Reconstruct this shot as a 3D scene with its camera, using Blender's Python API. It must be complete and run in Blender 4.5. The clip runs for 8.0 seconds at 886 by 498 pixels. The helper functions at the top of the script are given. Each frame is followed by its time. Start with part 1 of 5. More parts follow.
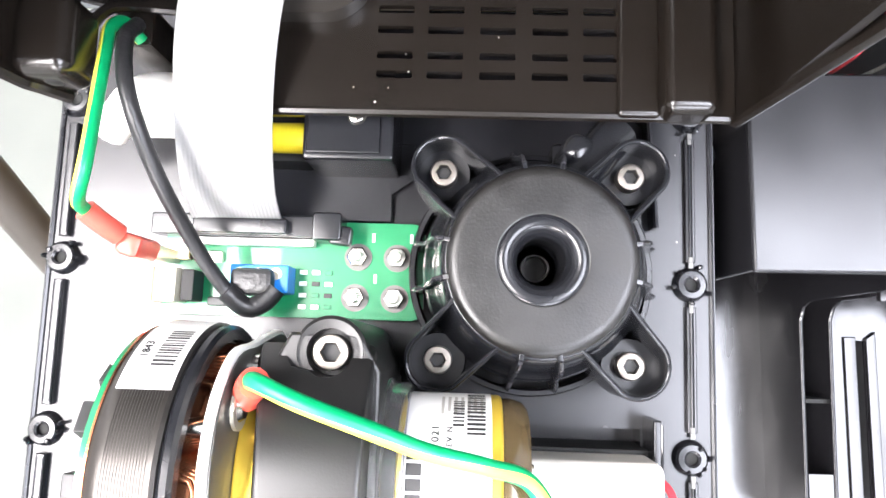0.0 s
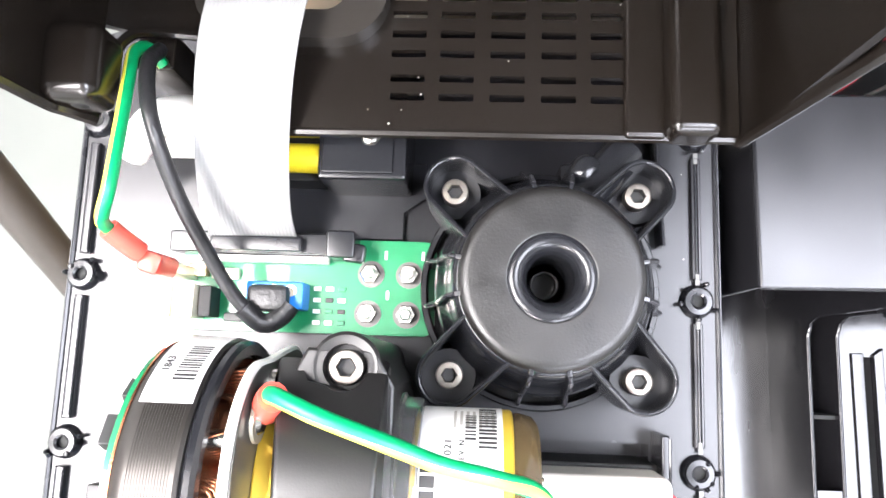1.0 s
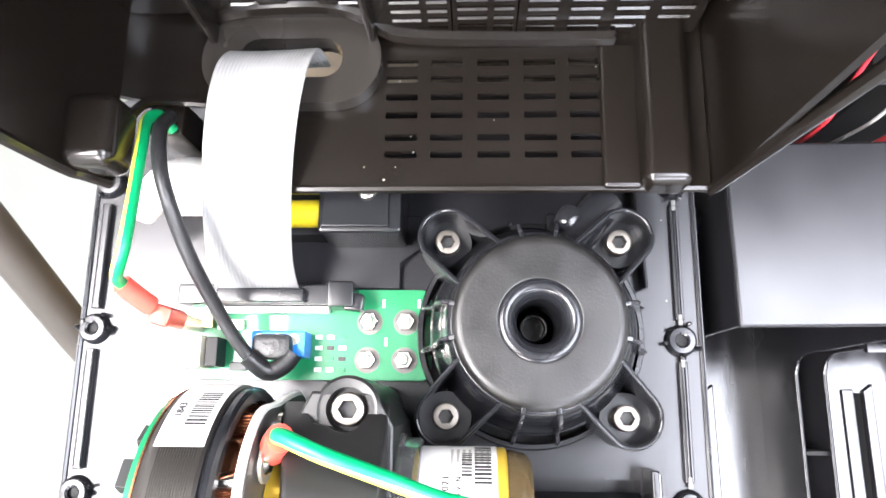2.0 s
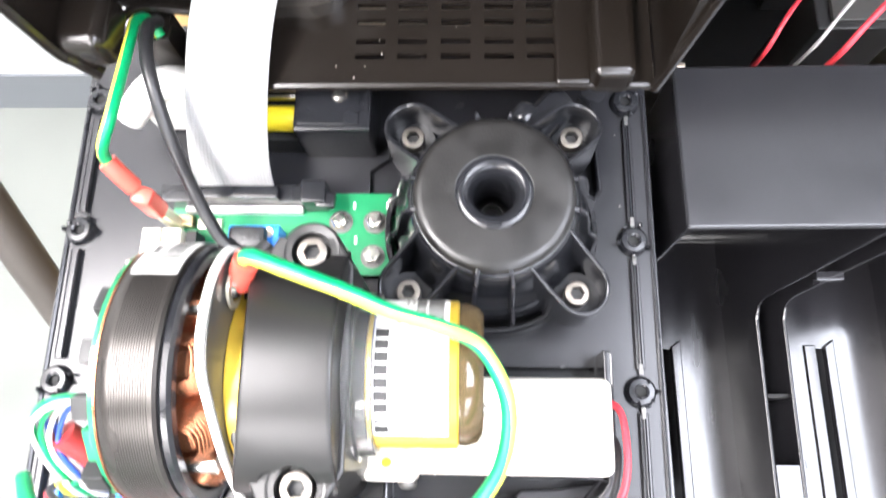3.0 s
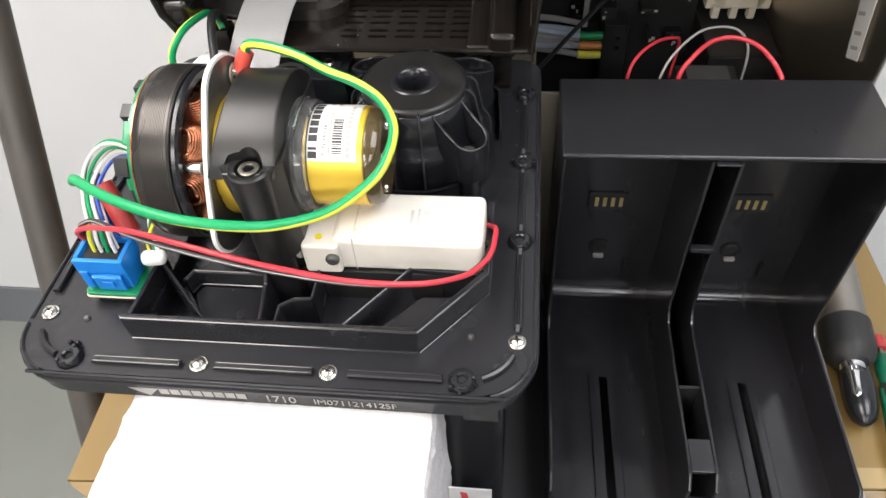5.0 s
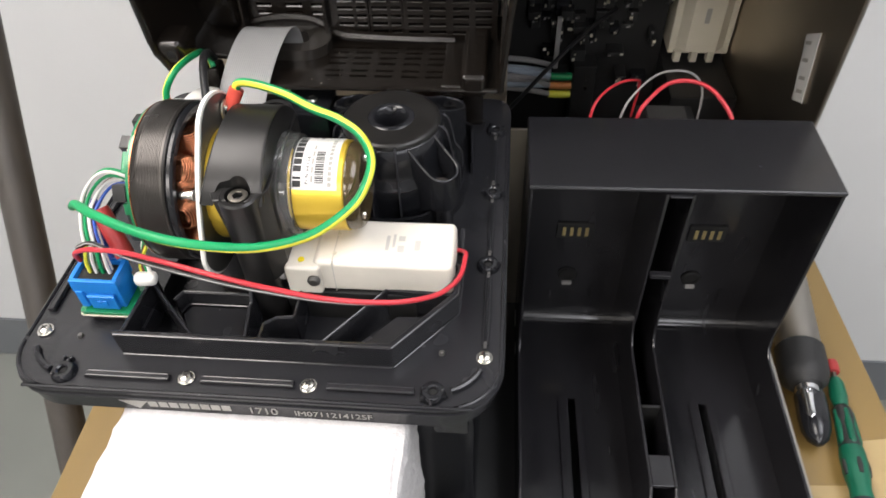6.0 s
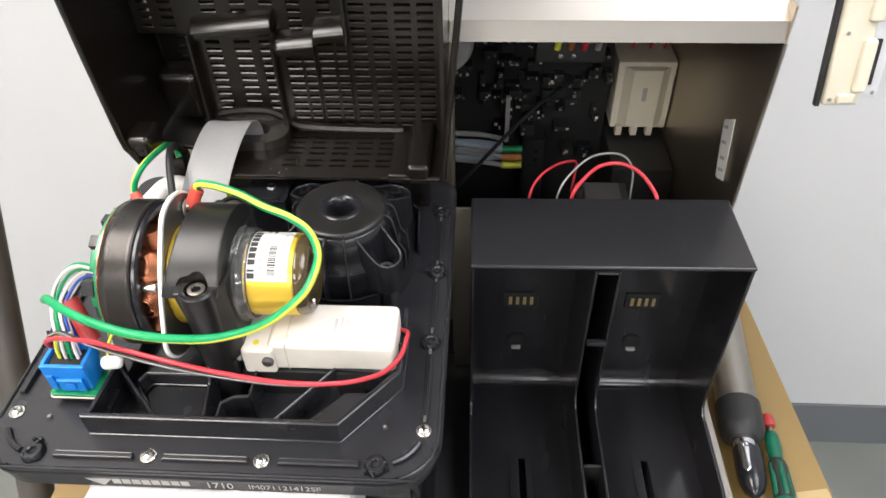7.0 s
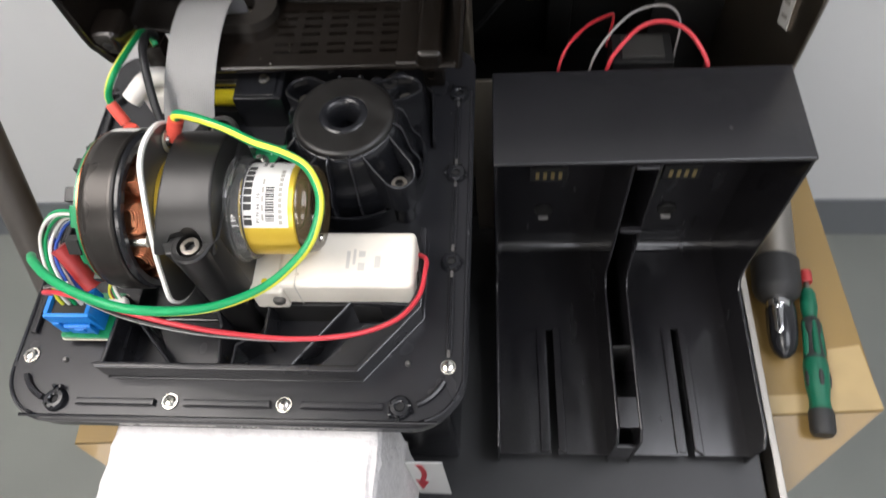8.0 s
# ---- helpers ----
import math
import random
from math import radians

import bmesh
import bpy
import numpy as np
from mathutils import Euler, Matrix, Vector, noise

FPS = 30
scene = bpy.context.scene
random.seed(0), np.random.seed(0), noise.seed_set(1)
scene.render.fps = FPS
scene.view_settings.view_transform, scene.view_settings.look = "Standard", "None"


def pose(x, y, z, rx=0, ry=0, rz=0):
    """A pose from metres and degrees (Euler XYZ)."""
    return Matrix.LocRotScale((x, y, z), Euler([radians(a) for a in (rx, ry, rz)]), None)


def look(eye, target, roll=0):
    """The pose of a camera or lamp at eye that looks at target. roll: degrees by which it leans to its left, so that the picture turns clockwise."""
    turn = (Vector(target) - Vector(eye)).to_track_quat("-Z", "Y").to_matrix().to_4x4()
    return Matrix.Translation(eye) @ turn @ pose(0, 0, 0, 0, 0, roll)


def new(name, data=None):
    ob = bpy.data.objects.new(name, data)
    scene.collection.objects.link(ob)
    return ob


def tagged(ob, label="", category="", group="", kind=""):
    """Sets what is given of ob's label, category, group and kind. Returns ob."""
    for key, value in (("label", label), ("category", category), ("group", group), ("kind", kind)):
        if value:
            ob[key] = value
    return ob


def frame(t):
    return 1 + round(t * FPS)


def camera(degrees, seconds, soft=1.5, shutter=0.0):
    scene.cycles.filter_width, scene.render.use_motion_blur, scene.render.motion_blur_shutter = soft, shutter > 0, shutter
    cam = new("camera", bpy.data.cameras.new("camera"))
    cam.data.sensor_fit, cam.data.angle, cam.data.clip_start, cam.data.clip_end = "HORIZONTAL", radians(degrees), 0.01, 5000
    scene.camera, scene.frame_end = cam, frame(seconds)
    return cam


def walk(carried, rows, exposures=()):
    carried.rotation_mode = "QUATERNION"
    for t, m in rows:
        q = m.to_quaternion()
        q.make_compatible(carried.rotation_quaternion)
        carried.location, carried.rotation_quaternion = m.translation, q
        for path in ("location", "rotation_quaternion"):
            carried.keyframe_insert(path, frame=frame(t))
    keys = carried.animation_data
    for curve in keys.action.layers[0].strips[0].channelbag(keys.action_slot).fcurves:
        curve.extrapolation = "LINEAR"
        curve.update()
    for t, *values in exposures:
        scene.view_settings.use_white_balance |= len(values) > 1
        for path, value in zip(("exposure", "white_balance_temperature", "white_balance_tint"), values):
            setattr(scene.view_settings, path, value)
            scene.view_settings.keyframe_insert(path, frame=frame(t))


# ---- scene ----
cam = camera(64.7, 8.0, shutter=0.3)
PATH = [
    (0, (-0.07, 0.088, 0.221), (-0.143, 0.34, -1.762), -14.4),
    (0.5, (-0.07, 0.088, 0.221), (-0.15, 0.366, -1.758), -14.1),
    (1, (-0.071, 0.088, 0.226), (-0.166, 0.382, -1.75), -16.1),
    (1.5, (-0.073, 0.088, 0.228), (-0.158, 0.414, -1.743), -13.3),
    (1.7, (-0.072, 0.089, 0.232), (-0.165, 0.448, -1.733), -13.6),
    (2.8, (-0.061, 0.05, 0.245), (-0.132, 0.63, -1.667), -7.5),
    (3, (-0.059, 0.035, 0.241), (-0.13, 0.581, -1.682), -6.8),
    (3.5, (-0.042, -0.035, 0.227), (-0.26, 0.836, -1.56), -8.8),
    (4, (-0.02, -0.095, 0.216), (-0.246, 1.161, -1.324), -4.4),
    (4.5, (-0.019, -0.138, 0.216), (-0.193, 1.15, -1.304), -2.4),
    (4.7, (-0.01, -0.148, 0.223), (-0.218, 1.149, -1.285), -4.5),
    (5.8, (0.003, -0.17, 0.242), (-0.187, 1.183, -1.218), -3.7),
    (6, (0.004, -0.176, 0.247), (-0.153, 1.209, -1.187), -2.4),
    (6.5, (0.015, -0.188, 0.264), (-0.075, 1.285, -1.086), -0.5),
    (7, (0.024, -0.185, 0.283), (-0.078, 1.292, -1.062), -1.5),
    (7.5, (0.019, -0.161, 0.295), (-0.116, 1.215, -1.151), -2.5),
    (8, (0.024, -0.109, 0.299), (-0.143, 0.874, -1.434), -8.3),
]
EXPOSURES = [(0, 1.58, 6350, 12), (1.6, 1.75, 6350, 12), (2.8, 1.82, 6300, 12), (3.4, 0.5, 6500, 10), (4, -0.3, 6700, 10), (4.5, 0.2, 6700, 10),
             (5.9, -0.2, 6750, 10.5), (6.5, -0.15, 6750, 10.5), (7, 0.15, 6700, 10), (7.5, 0.25, 6700, 10), (8, -0.35, 6600, 10)]
walk(cam, [(t, look(eye, target, roll)) for t, eye, target, roll in PATH], EXPOSURES)

# ---- light: ceiling panels, the two southern rows added, light a closed white room ----
world = bpy.data.worlds.new("room_air")
scene.world = world
world.use_nodes = True
world.node_tree.nodes["Background"].inputs[0].default_value = (0.9, 0.95, 1.0, 1)
world.node_tree.nodes["Background"].inputs[1].default_value = 0.05
LAMP_WEST, LAMP_EAST = 20.2, 9.4

# ---- materials ----


def mat(name, color, rough=0.5, metal=0.0, grain=0.0, grain_size=0.002, stain=0.15, stain_size=0.03, random_shade=0.0,
        stretch=(1, 1, 1), coat=0.0, clear=0.0, glow=0.0, rough_var=0.06, ior=1.45):
    """Principled material: base colour broken by stains and grain, bump from the grain, roughness worn in patches."""
    m = bpy.data.materials.new(name)
    m.use_nodes = True
    n, l = m.node_tree.nodes, m.node_tree.links
    b = n["Principled BSDF"]
    b.inputs["Roughness"].default_value = rough
    b.inputs["Metallic"].default_value = metal
    b.inputs["IOR"].default_value = ior
    b.inputs["Coat Weight"].default_value = coat
    b.inputs["Transmission Weight"].default_value = clear
    if glow:
        b.inputs["Emission Color"].default_value = (*color, 1)
        b.inputs["Emission Strength"].default_value = glow
    at = n.new("ShaderNodeTexCoord")
    squeeze = n.new("ShaderNodeMapping")
    squeeze.inputs["Scale"].default_value = stretch
    l.new(at.outputs["Object"], squeeze.inputs["Vector"])
    big = n.new("ShaderNodeTexNoise")
    big.inputs["Scale"].default_value = 1 / stain_size
    big.inputs["Detail"].default_value = 2.5
    l.new(squeeze.outputs[0], big.inputs["Vector"])
    fine = n.new("ShaderNodeTexNoise")
    fine.inputs["Scale"].default_value = 1 / grain_size
    fine.inputs["Detail"].default_value = 3
    l.new(squeeze.outputs[0], fine.inputs["Vector"])
    ramp = n.new("ShaderNodeMapRange")
    ramp.inputs["From Min"].default_value, ramp.inputs["From Max"].default_value = 0.2, 0.8
    ramp.inputs["To Min"].default_value, ramp.inputs["To Max"].default_value = 1 - stain, 1 + stain
    l.new(big.outputs["Fac"], ramp.inputs["Value"])
    shade = n.new("ShaderNodeHueSaturation")
    shade.inputs["Color"].default_value = (*color, 1)
    l.new(ramp.outputs[0], shade.inputs["Value"])
    last = shade.outputs[0]
    if random_shade:
        info = n.new("ShaderNodeObjectInfo")
        vary = n.new("ShaderNodeMapRange")
        vary.inputs["To Min"].default_value, vary.inputs["To Max"].default_value = 1 - random_shade, 1 + random_shade
        l.new(info.outputs["Random"], vary.inputs["Value"])
        second = n.new("ShaderNodeHueSaturation")
        l.new(last, second.inputs["Color"])
        l.new(vary.outputs[0], second.inputs["Value"])
        last = second.outputs[0]
    l.new(last, b.inputs["Base Color"])
    worn = n.new("ShaderNodeMapRange")
    worn.inputs["From Min"].default_value, worn.inputs["From Max"].default_value = 0.2, 0.8
    worn.inputs["To Min"].default_value = max(0.02, rough - rough_var)
    worn.inputs["To Max"].default_value = min(1, rough + rough_var)
    l.new(big.outputs["Fac"], worn.inputs["Value"])
    l.new(worn.outputs[0], b.inputs["Roughness"])
    if grain:
        bump = n.new("ShaderNodeBump")
        bump.inputs["Strength"].default_value = grain
        bump.inputs["Distance"].default_value = grain_size * 0.3
        l.new(fine.outputs["Fac"], bump.inputs["Height"])
        l.new(bump.outputs[0], b.inputs["Normal"])
    return m


BLACK = mat("black_abs", (0.011, 0.0115, 0.0135), 0.23, grain=0.07, grain_size=0.0008, stain=0.06, stain_size=0.02, rough_var=0.03)
DECK = mat("deck_plastic", (0.015, 0.0152, 0.0175), 0.26, grain=0.07, grain_size=0.0007, stain=0.05, stain_size=0.025, rough_var=0.03)
LIDBLACK = mat("lid_plastic", (0.0085, 0.0066, 0.0052), 0.24, grain=0.06, grain_size=0.0008, stain=0.05, stain_size=0.03, ior=1.52, rough_var=0.03)
BAYBLACK = mat("bay_plastic", (0.0115, 0.0112, 0.0128), 0.2, ior=1.52, stain=0.05, stain_size=0.012, rough_var=0.12, stretch=(1, 0.2, 0.2))
BAYDECK = mat("bay_deck_plastic", (0.0145, 0.0145, 0.0162), 0.23, grain=0.12, grain_size=0.0006, stain=0.04, stain_size=0.02, rough_var=0.06)
MATTE = mat("matte_black", (0.012, 0.012, 0.012), 0.6, grain=0.2, grain_size=0.001)
DISC = mat("worn_matt_top", (0.0095, 0.009, 0.0085), 0.38, grain=0.3, grain_size=0.0007, stain=0.45, stain_size=0.009, rough_var=0.13)
SOCKET = mat("oiled_steel", (0.23, 0.21, 0.185), 0.42, 1.0, grain=0.15, grain_size=0.0005, stain=0.2, stain_size=0.003)
# lighter, glossier copy of the black plastic for added highlight beads
GLINT = mat("glint_plastic", (0.022, 0.022, 0.025), 0.17, stain=0.1, stain_size=0.01, ior=1.55)
# dark tone that paints the shade inside hexagonal screw recesses
HEXSHADE = mat("hex_recess_shade", (0.03, 0.03, 0.03), 0.5, 0.4)
ANOD = mat("black_anodised", (0.0105, 0.0102, 0.01), 0.36, 0.0, grain=0.15, grain_size=0.0005)
LAMI = mat("lamination_steel", (0.044, 0.04, 0.0365), 0.3, 0.6, grain=0.2, grain_size=0.0005)
STEEL = mat("screw_steel", (0.62, 0.6, 0.56), 0.24, 1.0, grain=0.1, grain_size=0.0005)
BRASSY = mat("yellowed_steel", (0.5, 0.4, 0.25), 0.32, 1.0, grain=0.1, grain_size=0.0005)
NICKEL = mat("nickel_plate", (0.13, 0.127, 0.12), 0.45, 0.7, grain=0.08, grain_size=0.0006)
WHITEEDGE = mat("white_gasket", (0.8, 0.79, 0.75), 0.5)
SHEET = mat("brushed_stainless", (0.31, 0.29, 0.26), 0.42, 1.0, grain=0.25, grain_size=0.0006, stretch=(0.03, 1, 1), stain=0.08)
SHEETDARK = mat("inner_stainless", (0.5, 0.44, 0.36), 0.36, 1.0, grain=0.2, grain_size=0.0006, stretch=(1, 0.03, 1), stain=0.1)
GOLD = mat("gold_anodised", (0.72, 0.5, 0.06), 0.3, 0.55, grain=0.08, grain_size=0.0005, stain=0.1)
YELLOW = mat("yellow_plastic", (0.75, 0.6, 0.02), 0.45)
COPPER = mat("enamelled_copper", (0.36, 0.145, 0.075), 0.2, 0.9, grain=0.4, grain_size=0.0006, stretch=(0.2, 1, 1))
PCB = mat("green_pcb", (0.006, 0.19, 0.07), 0.32, stain=0.12, stain_size=0.008, coat=0.3)
CREAM = mat("ivory_plastic", (0.6, 0.56, 0.45), 0.42, grain=0.1, grain_size=0.0008, stain=0.05)
PUMPWHITE = mat("white_abs", (0.72, 0.68, 0.6), 0.38, grain=0.12, grain_size=0.0007, stain=0.09, stain_size=0.018)
PAPER = mat("label_paper", (0.64, 0.635, 0.61), 0.45, stain=0.04)
INK = mat("label_ink", (0.02, 0.02, 0.02), 0.6)
ENGRAVE = mat("engraved_skirt_mark", (0.3, 0.29, 0.27), 0.5)
FAINT = mat("faint_print", (0.5, 0.48, 0.44), 0.5)
GREYINK = mat("engraved_grey", (0.33, 0.32, 0.29), 0.55)
MAROON = mat("maroon_wire", (0.14, 0.03, 0.02), 0.45)
BLUE = mat("blue_nylon", (0.008, 0.19, 0.6), 0.38, stain=0.1, stain_size=0.01)
BLUEWIRE = mat("blue_wire", (0.02, 0.07, 0.35), 0.45)
ORANGE = mat("red_terminal", (0.64, 0.085, 0.06), 0.32, stain=0.1, stain_size=0.006)
SPLICE = mat("dark_red_sleeve", (0.33, 0.03, 0.03), 0.4)
RED = mat("red_wire", (0.52, 0.036, 0.05), 0.33)
GREEN = mat("green_wire", (0.0, 0.26, 0.085), 0.4)
STRIPE = mat("yellow_stripe", (0.74, 0.74, 0.07), 0.36)
WHITEWIRE = mat("white_wire", (0.72, 0.7, 0.66), 0.45)
GREYWIRE = mat("grey_wire", (0.3, 0.29, 0.28), 0.5)
RIBBON = mat("ribbon_pvc", (0.26, 0.258, 0.255), 0.34, stain=0.06, stain_size=0.02)
SLEEVE = mat("black_sleeve", (0.016, 0.016, 0.017), 0.36, grain=0.5, grain_size=0.0015)
GROMMET = mat("grey_rubber", (0.026, 0.023, 0.02), 0.26, grain=0.1, grain_size=0.0008, stain=0.1)
CLEAR = mat("clear_polycarbonate", (0.95, 0.95, 0.93), 0.08, clear=0.95, ior=1.5, stain=0.02, rough_var=0.03)
AMBER = mat("amber_polycarbonate", (0.12, 0.085, 0.04), 0.14, clear=0.45, ior=1.5, stain=0.05)
SILK = mat("silkscreen", (0.75, 0.78, 0.72), 0.5)
TIN = mat("tinned_pad", (0.72, 0.68, 0.55), 0.3, 0.8)
CHIP = mat("chip_resin", (0.02, 0.02, 0.02), 0.45)
FOAM = mat("white_foam", (0.57, 0.555, 0.55), 0.85, grain=1.0, grain_size=0.0045, stain=0.1, stain_size=0.004)
CARD = mat("cardboard", (0.2, 0.128, 0.038), 0.5, grain=0.3, grain_size=0.001, stain=0.1, stain_size=0.05, stretch=(1, 0.2, 1), coat=0.25)
TRAY = mat("painted_tray", (0.012, 0.0125, 0.0135), 0.42, grain=0.2, grain_size=0.0008, stain=0.35, stain_size=0.03)
WALL = mat("wall_paint", (0.55, 0.56, 0.565), 0.75, grain=0.15, grain_size=0.003, stain=0.03, stain_size=0.4)
BASEB = mat("skirting_vinyl", (0.13, 0.14, 0.15), 0.5, stain=0.08, stain_size=0.2)
FLOORM = mat("grey_vinyl_floor", (0.17, 0.18, 0.165), 0.5, grain=0.15, grain_size=0.002, stain=0.1, stain_size=0.25)
CEIL = mat("ceiling_tile", (0.42, 0.42, 0.412), 0.85, grain=0.4, grain_size=0.004)
POLE = mat("dark_pole_paint", (0.05, 0.044, 0.038), 0.45, grain=0.15)
TOOLGREEN = mat("tool_green", (0.0, 0.085, 0.045), 0.45)
RUBBER = mat("tool_rubber", (0.016, 0.016, 0.016), 0.55, grain=0.4, grain_size=0.0015)
CHROME = mat("chrome", (0.75, 0.75, 0.76), 0.1, 1.0, stain=0.03)
GILT = mat("gilt_contact", (0.75, 0.6, 0.28), 0.3, 0.9)
# flat black that paints the shade of holes and recesses
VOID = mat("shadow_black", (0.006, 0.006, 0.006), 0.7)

# ---- mesh helpers: all lengths below are in millimetres ----
MM = 0.001


def V(*p):
    return Vector(p) * MM


def thing(name, label, category, at=(0, 0, 0), group="", kind=""):
    ob = new(name)
    ob.empty_display_size = 0.01
    ob.location = V(*at)
    return tagged(ob, label, category, group, kind)


def crisp_normals(me, least):
    """Smooth shading weighted by face area, so that broad faces stay flat between rounded edges."""
    me.polygons.foreach_set("use_smooth", [True] * len(me.polygons))
    normals = [p.normal.copy() for p in me.polygons]
    areas = [p.area for p in me.polygons]
    near = [[] for _ in me.vertices]
    for p in me.polygons:
        for v in p.vertices:
            near[v].append(p.index)
    out = []
    for p in me.polygons:
        n = normals[p.index]
        for v in p.vertices:
            s = Vector()
            for q in near[v]:
                if normals[q].dot(n) > least:
                    s += normals[q] * areas[q]
            out.append(s.normalized() if s.length > 0 else n)
    me.normals_split_custom_set(out)


def mesh_of(name, bm, *mats, smooth=0.0):
    bmesh.ops.recalc_face_normals(bm, faces=bm.faces)
    me = bpy.data.meshes.new(name)
    bm.to_mesh(me)
    bm.free()
    for m in mats:
        me.materials.append(m)
    if smooth and me.polygons:
        crisp_normals(me, math.cos(radians(smooth)))
    return me


def part(name, bm, material, parent, label="", smooth=38):
    """Links a bmesh, given in world millimetres already scaled, as one mesh under a thing or a part."""
    mats = material if isinstance(material, (list, tuple)) else [material]
    ob = new(name, mesh_of(name, bm, *mats, smooth=smooth))
    if parent:
        ob.parent = parent
        ob.matrix_parent_inverse = Matrix() if parent.parent else Matrix.Translation(-parent.location)
    return tagged(ob, label)


def shared(name, me, parent, m):
    """One more object on a shared mesh, at pose m in the world, under parent."""
    ob = new(name, me)
    ob.parent = parent
    ob.matrix_parent_inverse = Matrix() if parent.parent else Matrix.Translation(-parent.location)
    ob.matrix_basis = m
    return ob


def box(a, b, bevel=0.0, bm=None, turn=None, segments=2):
    """A bevelled block from corner a to corner b; turn: a matrix about its centre."""
    out = bmesh.new()
    mid = [(p + q) / 2 for p, q in zip(a, b)]
    size = [abs(q - p) for p, q in zip(a, b)]
    bmesh.ops.create_cube(out, size=1, matrix=Matrix.Diagonal((*[s * MM for s in size], 1)))
    if bevel:
        bmesh.ops.bevel(out, geom=out.edges[:], offset=min(bevel, min(size) * 0.45) * MM, segments=segments, profile=0.5, affect="EDGES")
    out.transform(Matrix.Translation(V(*mid)) @ (turn or Matrix()))
    return join(bm, out)


def join(bm, out):
    if bm is None:
        return out
    me = bpy.data.meshes.new("scratch")
    out.to_mesh(me)
    out.free()
    bm.from_mesh(me)
    bpy.data.meshes.remove(me)
    return bm


def spun(profile, centre, axis="z", segs=32, bm=None, arc=(0, 360)):
    """A solid turned from (radius, height) pairs about an axis through centre."""
    out = bmesh.new()
    full = arc[1] - arc[0] >= 360
    count = segs if full else segs + 1
    rings = []
    for r, h in profile:
        ring = []
        for k in range(count):
            a = radians(arc[0] + (arc[1] - arc[0]) * k / segs)
            c, s = r * math.cos(a), r * math.sin(a)
            p = {"z": (c, s, h), "x": (h, c, s), "y": (c, h, s)}[axis]
            ring.append(out.verts.new(V(*[u + w for u, w in zip(p, centre)])))
        rings.append(ring)
    for lo, hi in zip(rings, rings[1:]):
        for k in range(segs):
            out.faces.new((lo[k], lo[(k + 1) % count], hi[(k + 1) % count], hi[k]))
    if full and profile[0] != profile[-1]:
        for ring, (r, h) in ((rings[0], profile[0]), (rings[-1], profile[-1])):
            if r > 0.05:
                out.faces.new(ring)
    bmesh.ops.remove_doubles(out, verts=out.verts, dist=0.00001)
    return join(bm, out)


def prism(points, lo, hi, axis="z", bm=None, bevel=0.0):
    """A polygon pushed along an axis from lo to hi. Points: (x, y) for z, (y, z) for x, (x, z) for y."""
    out = bmesh.new()
    put = {"z": lambda p, h: (p[0], p[1], h), "x": lambda p, h: (h, p[0], p[1]), "y": lambda p, h: (p[0], h, p[1])}[axis]
    low = [out.verts.new(V(*put(p, lo))) for p in points]
    top = [out.verts.new(V(*put(p, hi))) for p in points]
    out.faces.new(low)
    out.faces.new(top)
    n = len(points)
    for k in range(n):
        out.faces.new((low[k], low[(k + 1) % n], top[(k + 1) % n], top[k]))
    bmesh.ops.recalc_face_normals(out, faces=out.faces)
    if bevel:
        rim = [e for e in out.edges if (e.verts[0] in top) == (e.verts[1] in top)]
        bmesh.ops.bevel(out, geom=rim, offset=bevel * MM, segments=2, profile=0.5, affect="EDGES")
    return join(bm, out)


def holed(outer, holes, lo, hi):
    """A flat slab in x and y with holes right through."""
    out = bmesh.new()
    loops = []
    for pts in (outer, *holes):
        vs = [out.verts.new(V(x, y, hi)) for x, y in pts]
        loops.append(vs)
        for k in range(len(vs)):
            out.edges.new((vs[k], vs[(k + 1) % len(vs)]))
    bmesh.ops.triangle_fill(out, edges=out.edges[:], use_beauty=True, normal=(0, 0, 1))
    top = out.faces[:]
    under = {}
    for vs in loops:
        for v in vs:
            under[v] = out.verts.new((v.co.x, v.co.y, lo * MM))
    for f in top:
        out.faces.new([under[v] for v in reversed(f.verts)])
    for vs in loops:
        for k in range(len(vs)):
            a, b = vs[k], vs[(k + 1) % len(vs)]
            out.faces.new((a, b, under[b], under[a]))
    return out


def cut(bm, tool):
    """The first solid less the second."""
    bmesh.ops.recalc_face_normals(bm, faces=bm.faces)
    bmesh.ops.recalc_face_normals(tool, faces=tool.faces)
    obs = []
    for b in (bm, tool):
        me = bpy.data.meshes.new("scratch")
        b.to_mesh(me)
        b.free()
        obs.append(new("scratch", me))
    mod = obs[0].modifiers.new("less", "BOOLEAN")
    mod.operation, mod.object, mod.solver = "DIFFERENCE", obs[1], "EXACT"
    bpy.context.view_layer.update()
    done = bpy.data.meshes.new_from_object(obs[0].evaluated_get(bpy.context.evaluated_depsgraph_get()))
    out = bmesh.new()
    out.from_mesh(done)
    for ob in obs:
        bpy.data.objects.remove(ob)
    return out


def rounded(x0, y0, x1, y1, r, steps=6):
    """A rectangle with corner radii r: one for all, or (front left, front right, back right, back left)."""
    rs = r if isinstance(r, tuple) else (r,) * 4
    pts = []
    for (cx, cy, sx, sy, a0), q in zip(((x0, y0, 1, 1, 180), (x1, y0, -1, 1, 270), (x1, y1, -1, -1, 0), (x0, y1, 1, -1, 90)), rs):
        for k in range(steps + 1):
            a = radians(a0 + 90 * k / steps)
            pts.append((cx + sx * q + q * math.cos(a), cy + sy * q + q * math.sin(a)))
    return pts


